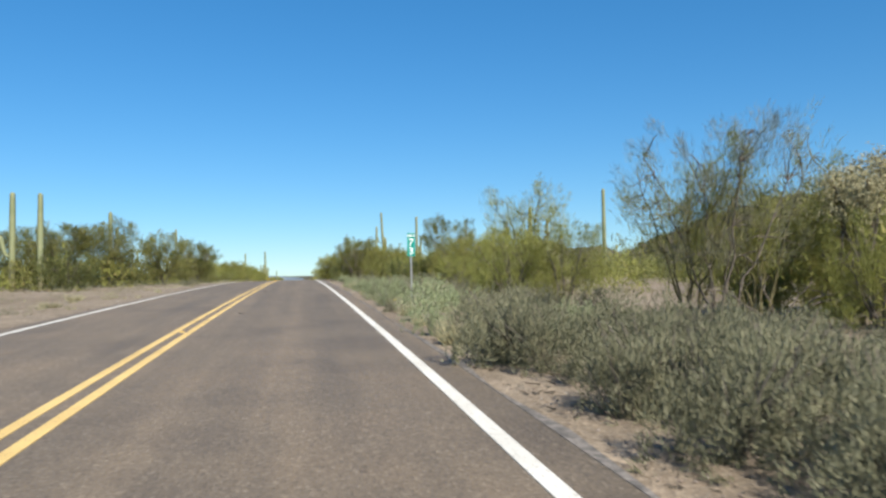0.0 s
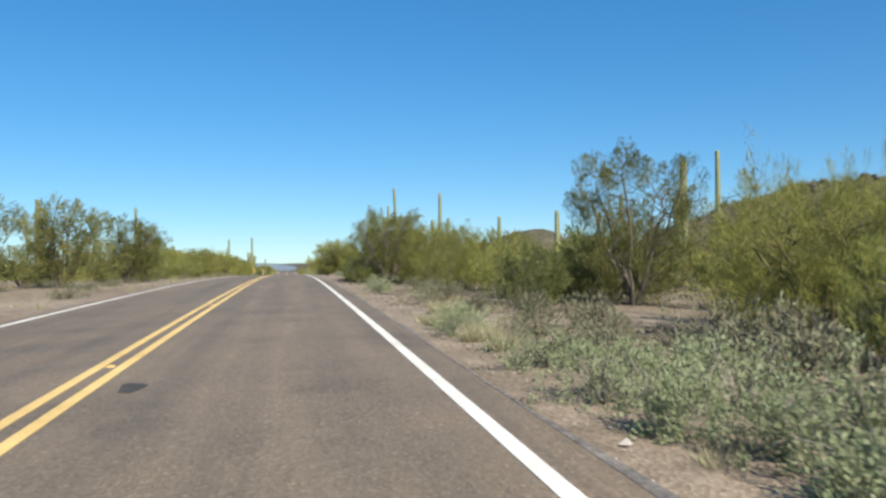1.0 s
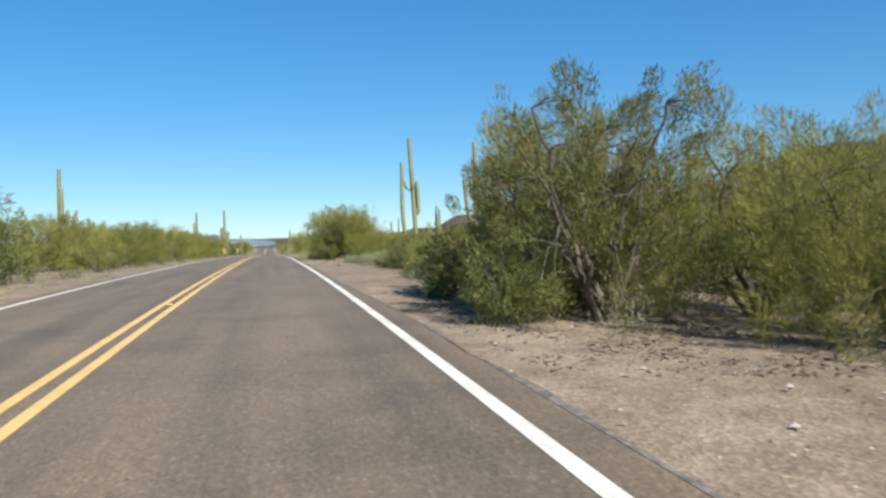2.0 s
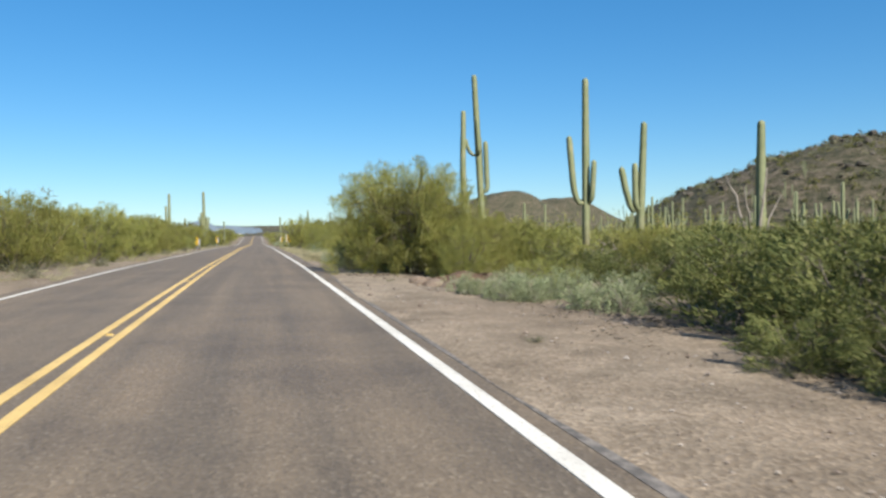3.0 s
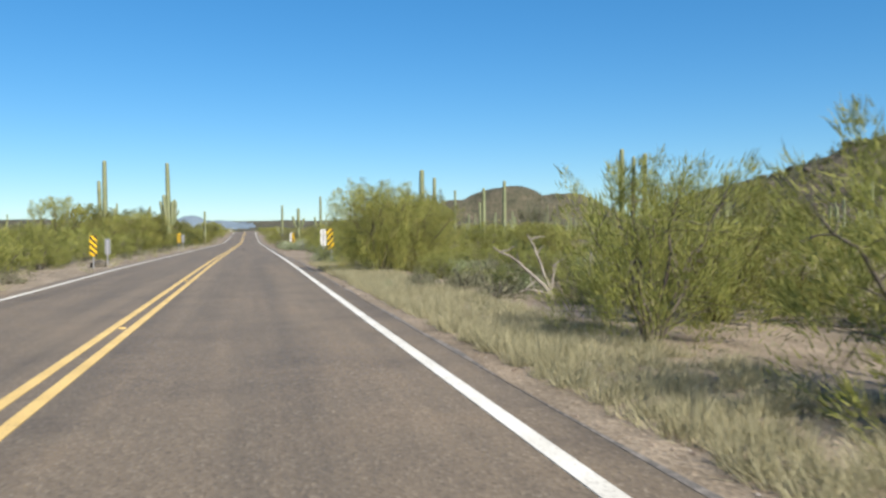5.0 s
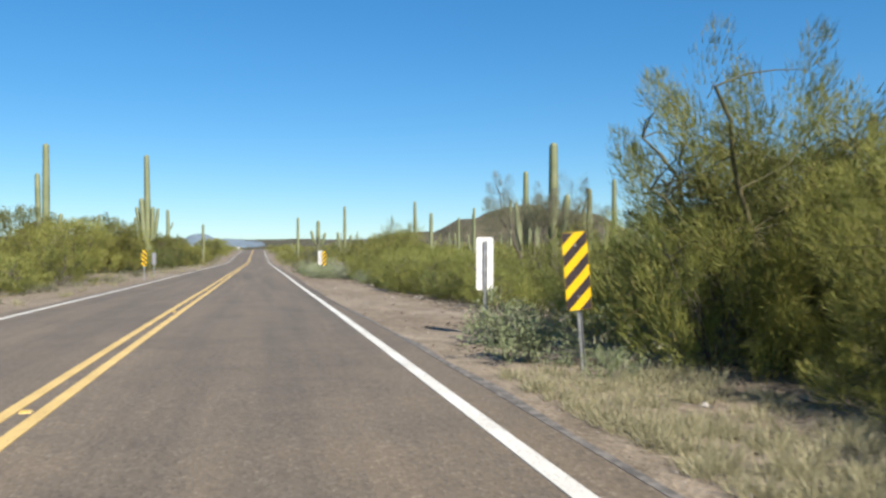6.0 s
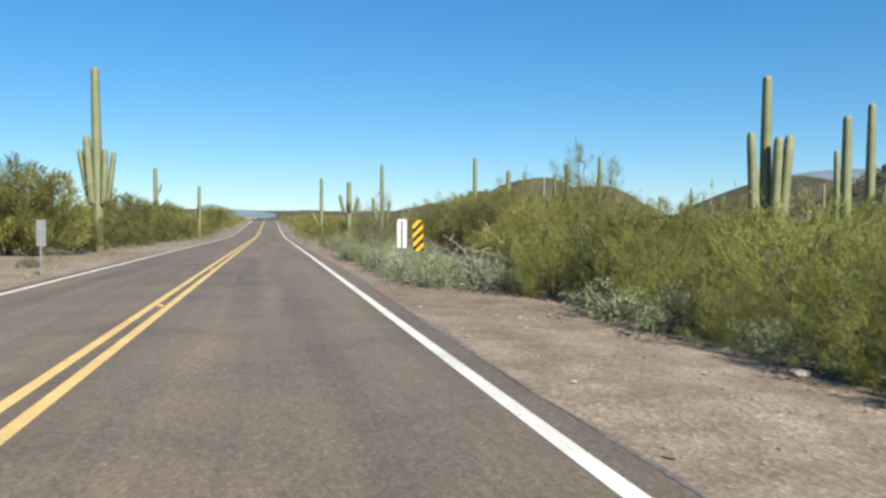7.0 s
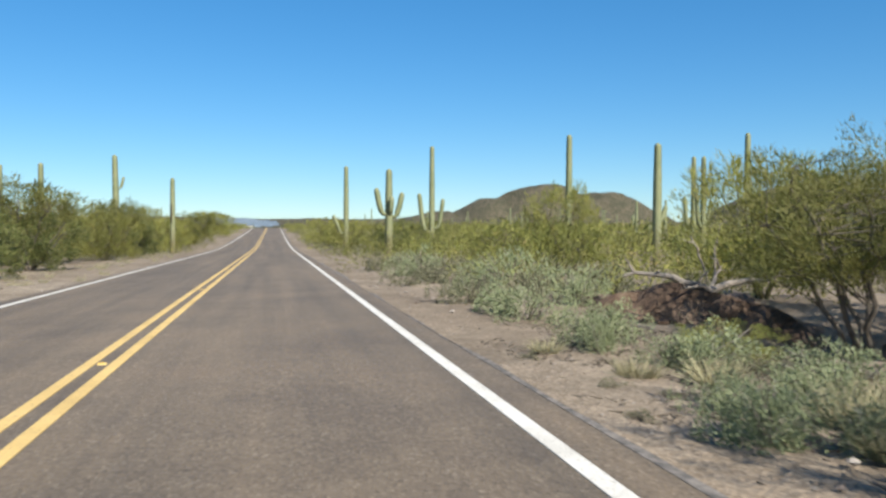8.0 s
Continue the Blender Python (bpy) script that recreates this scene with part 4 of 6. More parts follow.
# dense grey brush beside the start of the road
for k in range(40):
    x, y = 5.3 + 0.95 * (k % 5) + 0.4 * math.sin(k * 2.7), 3.0 + 1.45 * (k // 5) + 0.45 * math.cos(k * 1.9)
    plant("bursage_near", x, y, 0.9 + 0.2 * math.sin(k * 1.3), 1.5 + 0.3 * math.sin(k * 3.1))
# shrubs on the flat before the culvert
for k in range(34):
    x, y = 7.2 + 1.25 * (k % 6) + 0.5 * math.sin(k * 2.7), 165.0 + 2.6 * (k // 6) + 0.9 * math.cos(k * 1.9)
    plant(("bursage", "creosote", "bursage", "dark_bush")[k % 4], x, y, 0.62 + 0.2 * math.sin(k * 1.3) + 0.03 * (k % 6), 1.4 + 0.35 * math.sin(k * 3.1))
for x, y, h, w in ((4.55, 20.7, 0.5, 0.7), (6.0, 22.0, 0.4, 0.7), (6.9, 54.0, 0.8, 1.5), (6.6, 48.8, 0.7, 1.3), (7.0, 58.0, 0.9, 1.6), (6.0, 51.4, 0.5, 1.0)):
    plant("bursage", x, y, h, w)
for x, y, h, w in ((4.6, 12.5, 0.52, 0.7), (4.75, 12.9, 0.45, 0.6), (4.75, 19.2, 0.32, 0.5), (4.9, 19.8, 0.36, 0.6), (5.05, 40.6, 0.46, 0.6), (5.5, 47.8, 0.47, 0.7),
                   (4.9, 41.9, 0.35, 0.5), (4.8, 44.8, 0.3, 0.5), (5.3, 46.0, 0.4, 0.6), (5.1, 42.0, 0.4, 0.6), (4.6, 16.2, 0.3, 0.4), (4.7, 24.6, 0.25, 0.4)):
    plant("grass", x, y, h, w)
for x, y, h, w in ((5.35, 240.3, 0.7, 1.0), (5.3, 236.6, 0.55, 0.75), (5.2, 232.9, 0.85, 1.1), (5.4, 230.3, 0.75, 1.3), (5.35, 228.3, 0.85, 1.2), (6.2, 231.6, 0.85, 1.3),
                   (6.3, 229.4, 0.85, 1.3), (6.2, 227.2, 0.8, 1.3), (5.25, 242.4, 0.45, 0.8), (6.5, 245.4, 0.55, 1.5), (5.8, 246.7, 0.5, 0.7), (5.5, 120.8, 0.6, 1.4)):
    plant("brittlebush", x, y, h, w)
for x, y, h, w in ((9.0, 63.0, 1.0, 1.9),):
    plant("bursage", x, y, h, w)
for x, y, h, w in ((7.5, 90.2, 0.8, 1.2), (6.6, 84.6, 0.6, 1.0), (6.5, 80.7, 0.6, 0.9), (7.8, 107.6, 0.7, 1.5), (8.6, 103.0, 0.8, 1.6), (7.1, 105.4, 0.6, 1.1)):
    plant("brittlebush", x, y, h, w)
for x, y, h, w in ((5.9, 122.6, 0.7, 1.5), (6.1, 125.4, 0.8, 1.2), (5.8, 123.6, 0.8, 1.0), (5.6, 129.8, 0.6, 1.0)):
    plant("brittlebush", x, y, h, w)
for x, y, h, w in ((6.0, 144.2, 1.0, 1.7), (5.6, 138.0, 0.7, 1.3), (5.2, 168.9, 0.3, 0.6), (8.4, 174.4, 0.7, 1.1), (9.2, 174.2, 0.7, 1.1), (5.5, 190.0, 0.9, 1.6)):
    plant("brittlebush", x, y, h, w)
for x, y, h, w in ((5.25, 187.9, 0.85, 1.5), (5.75, 186.5, 0.45, 0.7), (7.4, 219.8, 0.7, 1.8), (7.4, 218.0, 0.8, 1.3), (7.5, 216.0, 0.6, 1.0), (6.4, 239.0, 0.9, 2.4), (7.4, 212.0, 0.5, 0.9)):
    plant("brittlebush", x, y, h, w)
for x, y, h, w in ((6.8, 227.8, 0.8, 1.2),):
    plant("brittlebush", x, y, h, w)
for x, y, h, w in ((5.15, 242.2, 0.58, 1.0), (6.5, 247.8, 0.7, 1.1), (5.5, 243.3, 0.4, 0.8), (6.6, 243.4, 0.55, 1.3), (7.5, 244.7, 0.48, 1.4)):
    plant("brittlebush", x, y, h, w)
for x, y, h, w in ((7.0, 254.0, 0.6, 1.6), (8.6, 258.0, 0.7, 1.8), (6.8, 262.0, 0.7, 2.0), (8.4, 268.0, 1.0, 2.6), (9.8, 264.0, 0.9, 2.2), (7.4, 275.0, 0.8, 2.4)):
    plant("bursage", x, y, h, w)
for x, y, h, w in ((4.9, 131.6, 0.55, 1.0), (5.4, 132.4, 0.55, 1.0)):
    plant("grass", x, y, h, w)
for x, y, h, w in ((5.1, 133.6, 0.55, 1.0), (4.8, 134.8, 0.5, 0.9), (5.6, 134.6, 0.5, 0.9), (5.2, 136.2, 0.5, 0.9)):
    plant("grass", x, y, h, w)
for x, y, h, w in ((-5.6, 60.0, 0.5, 1.3), (-6.4, 66.0, 0.6, 1.5), (-7.6, 76.5, 0.6, 1.6), (-6.2, 96.0, 0.5, 1.4), (-5.8, 120.0, 0.5, 1.2), (-5.6, 131.0, 0.6, 1.4)):
    plant("bursage", x, y, h, w)
for x, y, h, w in ((-5.8, 163.0, 0.6, 1.3), (-5.4, 176.0, 0.6, 1.3), (-6.2, 205.0, 0.6, 1.4), (-6.8, 214.0, 0.6, 1.6), (-5.9, 224.0, 0.5, 1.3), (-6.6, 239.0, 0.6, 1.5)):
    plant("bursage", x, y, h, w)

# brush over the bank at the end of the road
for k in range(36):
    x, y = 6.2 + 1.3 * (k % 6) + 0.5 * math.sin(k * 2.7), 249.5 + 4.0 * (k // 6) + 1.2 * math.cos(k * 1.9)
    if 7.2 < x < 13.4 and 246 < y < 254.5:
        continue
    plant("brittlebush" if k % 4 == 0 else "bursage", x, y, 0.7 + 0.2 * math.sin(k * 1.3), 1.8 + 0.5 * math.sin(k * 3.1))
for k in range(24):
    x, y = 8.6 + 1.6 * (k % 4) + 0.5 * math.sin(k * 2.7), 167.0 + 3.0 * (k // 4) + 0.9 * math.cos(k * 1.9)
    plant("bursage" if k % 3 else "brittlebush", x, y, 0.65 + 0.2 * math.sin(k * 1.3), 1.5 + 0.4 * math.sin(k * 3.1))
for x, y, h, w in ((5.9, 247.2, 0.65, 1.0), (6.0, 251.6, 0.7, 1.5), (8.5, 254.2, 1.0, 1.9), (8.7, 260.8, 1.3, 2.6), (7.1, 266.5, 1.2, 2.8), (6.2, 245.6, 0.4, 0.8)):
    plant("brittlebush", x, y, h, w)
for name, x, y, h, w in (("palo_far", 17.4, 190.8, 2.0, 3.6), ("creosote_far", 14.6, 191.4, 2.0, 3.4), ("palo_far", 22.0, 204.0, 2.4, 4.4), ("dark_bush", 19.0, 198.0, 1.9, 3.6),
                         ("dark_bush", 12.0, 177.4, 1.25, 1.5), ("creosote_far", 21.2, 188.2, 1.0, 2.2), ("dark_bush", 25.6, 196.6, 1.0, 2.4), ("creosote_far", 28.5, 205.0, 1.4, 3.0), ("palo_far", 25.5, 206.5, 1.9, 3.6),
                         ("creosote_far", 16.6, 183.5, 0.9, 2.2), ("dark_bush", 18.8, 186.0, 0.9, 2.0), ("creosote_far", 23.5, 191.5, 0.9, 2.2), ("dark_bush", 28.0, 193.5, 1.2, 2.6), ("creosote_far", 31.0, 199.0, 1.1, 2.6)):
    plant(name, x, y, h, w)
plant("tufted_tree", 23.4, 207.4, 4.7, 3.4)
for x, y, h, w in ((8.3, 174.6, 0.65, 1.1), (9.8, 175.4, 0.6, 1.2), (8.6, 171.8, 0.9, 1.2), (10.0, 172.6, 0.8, 1.5), (5.9, 168.4, 0.7, 0.9), (6.4, 169.8, 0.5, 0.9)):
    plant("bursage", x, y, h, w)
for x, y, h, w in ((7.3, 246.2, 0.5, 1.3), (12.8, 178.4, 0.8, 1.6), (13.2, 182.6, 0.8, 2.0), (8.8, 177.2, 1.0, 1.8), (10.8, 178.0, 0.8, 1.8), (11.4, 174.6, 0.9, 1.8), (6.6, 84.9, 0.6, 1.1)):
    plant("creosote", x, y, h, w)
# silver-green bushes crowding the verge
for k in range(26):
    plant("silver_bush" if k % 2 else "brittlebush", 5.7 + 1.0 * (k % 3) + 0.3 * math.sin(k * 2.1), 225.8 + 1.75 * (k // 3) + 0.4 * math.cos(k * 1.3), 0.85 + 0.15 * math.sin(k * 1.7), 1.5 + 0.25 * math.sin(k * 2.9))
for x, y, h, w in ((5.5, 124.9, 0.75, 1.2), (5.6, 126.0, 0.8, 1.3), (5.45, 127.4, 0.6, 1.1), (5.3, 128.7, 0.5, 1.0), (6.3, 127.2, 0.9, 1.4), (5.5, 123.8, 0.8, 1.2)):
    plant("silver_bush", x, y, h, w)
plant("palo_verde", 6.5, 126.4, 1.7, 2.8)
plant("palo_verde", 6.4, 128.8, 1.5, 2.8)
# dark bushes added to shade the ground between the silver ones
for x, y, h, w in ((5.9, 125.4, 0.9, 1.7), (6.0, 127.6, 0.9, 1.7), (6.1, 121.4, 1.2, 2.2), (5.9, 123.2, 1.0, 1.8), (6.9, 122.6, 1.3, 2.4), (6.6, 125.2, 1.2, 2.2)):
    plant("dark_bush", x, y, h, w)
for x, y, h, w in ((6.0, 124.6, 0.8, 1.3), (6.7, 126.0, 0.9, 1.4), (6.4, 123.3, 0.8, 1.3), (7.0, 124.7, 0.9, 1.4), (6.2, 121.6, 0.7, 1.3)):
    plant("silver_bush", x, y, h, w)
for x, y, h, w in ((6.0, 78.2, 0.75, 1.7), (6.8, 79.3, 0.7, 1.5), (7.4, 79.8, 0.8, 1.4), (5.4, 240.6, 0.5, 1.0), (5.7, 241.9, 0.4, 0.9), (6.3, 241.2, 0.6, 1.2)):
    plant("brittlebush", x, y, h, w)
for x, y, h, w in ((5.1, 80.1, 0.1, 0.45), (5.55, 79.6, 0.12, 0.7), (5.9, 79.4, 0.12, 0.6), (4.65, 243.1, 0.12, 0.35), (5.2, 98.6, 0.1, 0.3), (5.6, 111.9, 0.12, 0.4)):
    plant("bursage", x, y, h, w)
for x, y, h, w in ((-6.4, 14.5, 0.3, 1.1), (-7.4, 17.0, 0.35, 1.3), (-8.0, 21.0, 0.35, 1.3), (-6.6, 25.0, 0.3, 1.2)):
    plant("bursage", x, y, h, w)
for x, y, h, w in ((6.2, 242.7, 0.42, 0.7), (5.75, 241.7, 0.3, 0.6), (6.1, 244.4, 0.35, 0.7), (5.5, 244.9, 0.28, 0.6), (7.0, 243.0, 0.4, 0.8), (5.1, 246.6, 0.22, 0.5)):
    plant("grass", x, y, h, w)
for x, y, h, w in ((-5.9, 13.4, 0.3, 0.7), (-7.0, 15.6, 0.35, 0.8), (-6.2, 18.6, 0.3, 0.7), (-7.5, 23.2, 0.35, 0.9), (-6.1, 29.0, 0.3, 0.8), (-6.9, 35.0, 0.35, 0.9)):
    plant("grass", x, y, h, w)
for x, y, h, w in ((4.95, 244.4, 0.14, 0.4), (5.4, 243.9, 0.12, 0.5), (4.75, 246.2, 0.12, 0.35), (5.85, 243.2, 0.22, 0.6), (6.6, 241.8, 0.3, 0.8), (6.9, 245.0, 0.3, 0.8)):
    plant("bursage", x, y, h, w)

# ---- saguaros ----
saguaro(17.2, 142.6, 12.2, 0.23, [(6.9, 190, 0.72, 7.9, 0.14, 0.92), (7.0, 258, 0.36, 9.2, 0.14, 0.9), (4.4, 335, 0.34, 7.7, 0.18, 0.85), (4.9, 60, 0.3, 8.1, 0.16, 0.85)], (-0.65, -0.1), label="tall many-armed ribbed green saguaro cactus with hooked arms")
saguaro(16.3, 142.2, 9.7, 0.21, (), (-0.62, 0.0), label="slender leaning saguaro column beside a many-armed one", bow=0.5)
saguaro(22.0, 136.2, 11.0, 0.24, [(3.4, 185, 0.95, 7.4, 0.2), (3.5, 298, 0.45, 5.9, 0.18)], (0.0, 0.0), label="tall saguaro with two upright arms")
saguaro(21.1, 127.3, 7.0, 0.2, [(2.6, 185, 1.05, 4.7, 0.17), (2.7, 205, 0.45, 4.9, 0.16)], (0.3, 0.0), label="saguaro with two upright arms among bushes")
saguaro(27.7, 126.6, 7.1, 0.25, (), (0.05, 0), label="single thick saguaro column")
saguaro(-8.6, 261.2, 11.2, 0.3, [(3.0, 180, 0.75, 6.2, 0.19, 0.45), (3.0, 225, 0.45, 7.0, 0.24, 0.5), (3.1, 355, 0.75, 6.1, 0.17, 0.6), (3.0, 320, 0.5, 6.2, 0.2, 0.6)], (-0.2, 0), label="very tall saguaro with a ring of short upright arms")
saguaro(-13.8, 244.2, 9.8, 0.27, [(2.6, 185, 0.38, 7.6, 0.2), (2.4, 10, 0.8, 4.6, 0.18)], label="tall saguaro with one long arm")
saguaro(34.6, 215.6, 9.1, 0.25, [(2.4, 250, 0.5, 4.8, 0.18)], label="tall saguaro beside open ground")
saguaro(33.6, 211.3, 8.0, 0.2, (), label="slim saguaro column beside a taller one")
saguaro(34.0, 210.1, 8.1, 0.23, [(3.0, 350, 1.3, 3.1, 0.19, 0.95)], label="saguaro with a drooping sideways arm")
saguaro(36.4, 208.5, 4.4, 0.21, (), label="short single saguaro column")
saguaro(23.0, 196.3, 3.85, 0.17, (), label="short slim saguaro column on open ground")
saguaro(16.1, 215.6, 6.9, 0.25, [(2.6, 320, 0.5, 4.4, 0.17)], label="saguaro rising from palo verde branches")
saguaro(22.4, 238.2, 8.0, 0.24, [(1.6, 200, 0.8, 5.6, 0.19), (1.9, 185, 0.4, 4.3, 0.19), (1.5, 340, 0.75, 5.5, 0.22), (1.5, 280, 0.5, 5.4, 0.2)], label="saguaro with a cluster of tall arms")
saguaro(29.4, 242.0, 7.0, 0.25, [(1.6, 170, 0.3, 5.4, 0.14)], label="thick single green saguaro column")
saguaro(32.8, 244.4, 8.1, 0.24, (), label="thick single green saguaro column")
saguaro(25.2, 298.5, 9.7, 0.27, (), label="tall single saguaro column")
saguaro(23.9, 280.7, 6.9, 0.26, [(2.6, 20, 0.5, 3.4, 0.14)], label="thick saguaro with a stub arm")
saguaro(28.2, 283.0, 6.6, 0.18, [(2.4, 200, 0.5, 4.6, 0.14), (2.7, 10, 0.45, 3.9, 0.14)], label="slim saguaro with two arms")
saguaro(39.8, 296.3, 10.0, 0.24, (), label="tall saguaro far from the road")
saguaro(7.9, 305.8, 7.3, 0.22, [(1.8, 190, 0.9, 3.2, 0.15)], label="saguaro with one low arm")
saguaro(10.5, 298.2, 6.4, 0.3, [(3.2, 190, 0.75, 5.0, 0.22), (3.0, 350, 0.75, 4.7, 0.22), (3.3, 280, 0.4, 4.4, 0.2)], label="stout saguaro with short upturned arms")
saguaro(15.1, 304.5, 9.0, 0.24, [(1.9, 190, 0.95, 5.0, 0.2), (2.2, 350, 0.75, 4.6, 0.18)], label="saguaro with two upright arms")
saguaro(-12.6, 317.6, 8.9, 0.3, [(6.0, 20, 0.5, 7.0, 0.14)], (-0.2, 0), label="tall saguaro with a small high arm")
saguaro(-6.6, 309.0, 6.3, 0.22, (), dark_spots=[(2.6, 1.6, 240)], label="single saguaro with a dark patch near the road")
saguaro(-16.2, 306.0, 7.2, 0.24, (), label="single saguaro behind mesquite")
saguaro(-15.3, 79.2, 6.7, 0.22, (), label="single saguaro behind mesquite")
saguaro(-21.6, 111.6, 7.6, 0.24, [(2.6, 190, 0.8, 5.8, 0.18), (2.6, 340, 0.6, 4.2, 0.18)], label="saguaro with two arms behind bushes")
saguaro(-20.3, 153.5, 10.4, 0.24, (), label="tall single saguaro behind bushes")
saguaro(-18.7, 147.5, 7.9, 0.24, [(3.0, 330, 0.6, 5.6, 0.18), (3.0, 350, 1.3, 5.6, 0.18)], label="saguaro with upright arms behind bushes")
saguaro(40.3, 96.3, 11.2, 0.25, (), label="tall single saguaro column")
saguaro(22.4, 68.5, 6.3, 0.22, [(2.0, 200, 0.4, 4.4, 0.16)], label="saguaro among palo verde")
saguaro(37.9, 112.4, 8.6, 0.24, [(3.0, 10, 0.6, 5.6, 0.18)], label="saguaro with one arm")
saguaro(31.1, 114.1, 6.6, 0.24, [(2.0, 10, 0.5, 3.0, 0.16)], label="saguaro with one stub arm beside bushes")
saguaro(28.1, 105.6, 6.3, 0.24, [(2.0, 350, 0.5, 3.0, 0.18)], label="thick saguaro with one low arm")
saguaro(38.4, 127.9, 5.2, 0.2, (), label="single green saguaro column")
saguaro(45.0, 215.2, 6.8, 0.24, (), label="tall single saguaro on open ground")
saguaro(49.0, 216.3, 6.6, 0.22, (), label="tall single saguaro on open ground")
saguaro(-19.0, 64.5, 7.2, 0.24, [(2.6, 190, 0.6, 4.0, 0.18)], label="saguaro with one arm behind mesquite")
saguaro(-16.3, 62.0, 6.9, 0.22, (), label="single saguaro behind mesquite trees")
saguaro(29.7, 280.6, 7.8, 0.2, (), label="slim single green saguaro column")
saguaro(32.7, 292.2, 7.6, 0.2, [(2.4, 190, 0.7, 4.6, 0.16)], label="slim saguaro with one arm")

# ---- signs and road furniture ----
def box(name, sx, sy, sz, at, material, parent, bevel=0.0, label=""):
    bm = bmesh.new()
    bmesh.ops.create_cube(bm, size=1.0, matrix=Matrix.Translation(at) @ Matrix.Diagonal((sx, sy, sz, 1)))
    if bevel:
        bmesh.ops.bevel(bm, geom=bm.edges[:], offset=bevel, segments=2, affect="EDGES")
    me = bpy.data.meshes.new(name)
    bm.to_mesh(me)
    bm.free()
    me.materials.append(material)
    return part(name, me, parent, label)


def plate(name, w, h, z, y, material, parent, label="", corner=0.03, thick=0.004):
    """A sheet-metal panel with round corners; its face looks along -y."""
    bm = bmesh.new()
    ring = []
    for cx, cz, a0 in ((w / 2 - corner, h / 2 - corner, 0), (-w / 2 + corner, h / 2 - corner, 90), (-w / 2 + corner, -h / 2 + corner, 180), (w / 2 - corner, -h / 2 + corner, 270)):
        for k in range(4):
            a = radians(a0 + 30 * k)
            ring.append(bm.verts.new((cx + corner * math.cos(a), y, z + cz + corner * math.sin(a))))
    face = bm.faces.new(ring)
    out = bmesh.ops.extrude_face_region(bm, geom=[face])
    bmesh.ops.translate(bm, vec=(0, thick, 0), verts=[g for g in out["geom"] if isinstance(g, bmesh.types.BMVert)])
    bmesh.ops.recalc_face_normals(bm, faces=bm.faces[:])
    me = bpy.data.meshes.new(name)
    bm.to_mesh(me)
    bm.free()
    me.materials.append(material)
    return part(name, me, parent, label)


def channel_post(h, parent, y=0.03):
    """A U-channel steel post, its open side to the front."""
    post = box("post", 0.05, 0.006, h, (0, y + 0.03, h / 2 - 0.15), STEEL, parent, label="galvanised steel channel post")
    for s in (-1, 1):
        box("flange", 0.006, 0.03, h, (s * 0.025, y + 0.0145, h / 2 - 0.15), STEEL, post)
    return post


def bolts(parent, zs, y):
    for z in zs:
        bm = bmesh.new()
        bmesh.ops.create_cone(bm, cap_ends=True, segments=8, radius1=0.012, radius2=0.009, depth=0.008, matrix=Matrix.Translation((0, y, z)) @ Matrix.Rotation(radians(90), 4, "X"))
        me = bpy.data.meshes.new("bolt")
        bm.to_mesh(me)
        bm.free()
        me.materials.append(STEEL)
        part("bolt", me, parent)


def stripe_mesh(w, h, z, y, slope):
    """Black bands that run down across a panel, clipped to its edges."""
    bm = bmesh.new()
    step, run = 0.263, w * slope
    for k in range(-2, 6):
        lo = z - h / 2 + k * step - 0.02
        pts = [(-w / 2, lo), (w / 2, lo + run), (w / 2, lo + run + step * 0.52), (-w / 2, lo + step * 0.52)]
        for edge, sign in ((z - h / 2 + 0.004, 1), (z + h / 2 - 0.004, -1)):
            out = []
            for (ax, az), (bx, bz) in zip(pts, pts[1:] + pts[:1]):
                ina, inb = (az - edge) * sign >= 0, (bz - edge) * sign >= 0
                if ina:
                    out.append((ax, az))
                if ina != inb:
                    t = (edge - az) / (bz - az)
                    out.append((ax + (bx - ax) * t, edge))
            pts = out
            if len(pts) < 3:
                break
        if len(pts) >= 3:
            bm.faces.new([bm.verts.new((px * 0.985, y, pz)) for px, pz in pts])
    me = bpy.data.meshes.new("stripe")
    bm.to_mesh(me)
    bm.free()
    me.materials.append(SIGN_BLACK)
    return me


def object_marker(x, y, z_mid, slope, turn=0.0, lean=0.0):
    root = tagged(new("object_marker"), "yellow and black striped object marker on a steel post", "road sign", "object markers")
    g = gz(x, y)
    root.matrix_basis = pose(x, y, g, 0, lean, turn)
    zc = z_mid - g
    panel = plate("panel", 0.305, 0.914, zc, 0.0, SIGN_YELLOW, root, "bright yellow reflective panel", 0.02)
    part("stripe", stripe_mesh(0.305, 0.914, zc, -0.003, slope), panel, "black diagonal stripe pattern")
    channel_post(zc + 0.45, root, 0.006)
    bolts(panel, (zc - 0.3, zc + 0.3), -0.006)
    return root


def back_panel(x, y, z_mid, w, h, material, label, turn=0.0):
    """A sign for the other direction, seen from its back, post towards the viewer."""
    root = tagged(new("sign_back"), label, "road sign", "sign backs")
    g = gz(x, y)
    root.matrix_basis = pose(x, y, g, 0, 0, turn)
    zc = z_mid - g
    panel = plate("panel", w, h, zc, 0.05, material, root, "", 0.04)
    post = box("post", 0.05, 0.006, zc + h * 0.42 + 0.15, (0, 0.045, (zc + h * 0.42 - 0.15) / 2), STEEL, root, label="galvanised steel channel post")
    for s in (-1, 1):
        box("flange", 0.006, 0.035, zc + h * 0.42 + 0.15, (s * 0.025, 0.026, (zc + h * 0.42 - 0.15) / 2), STEEL, post)
    bolts(panel, (zc - h * 0.3, zc + h * 0.3), 0.038)
    return root


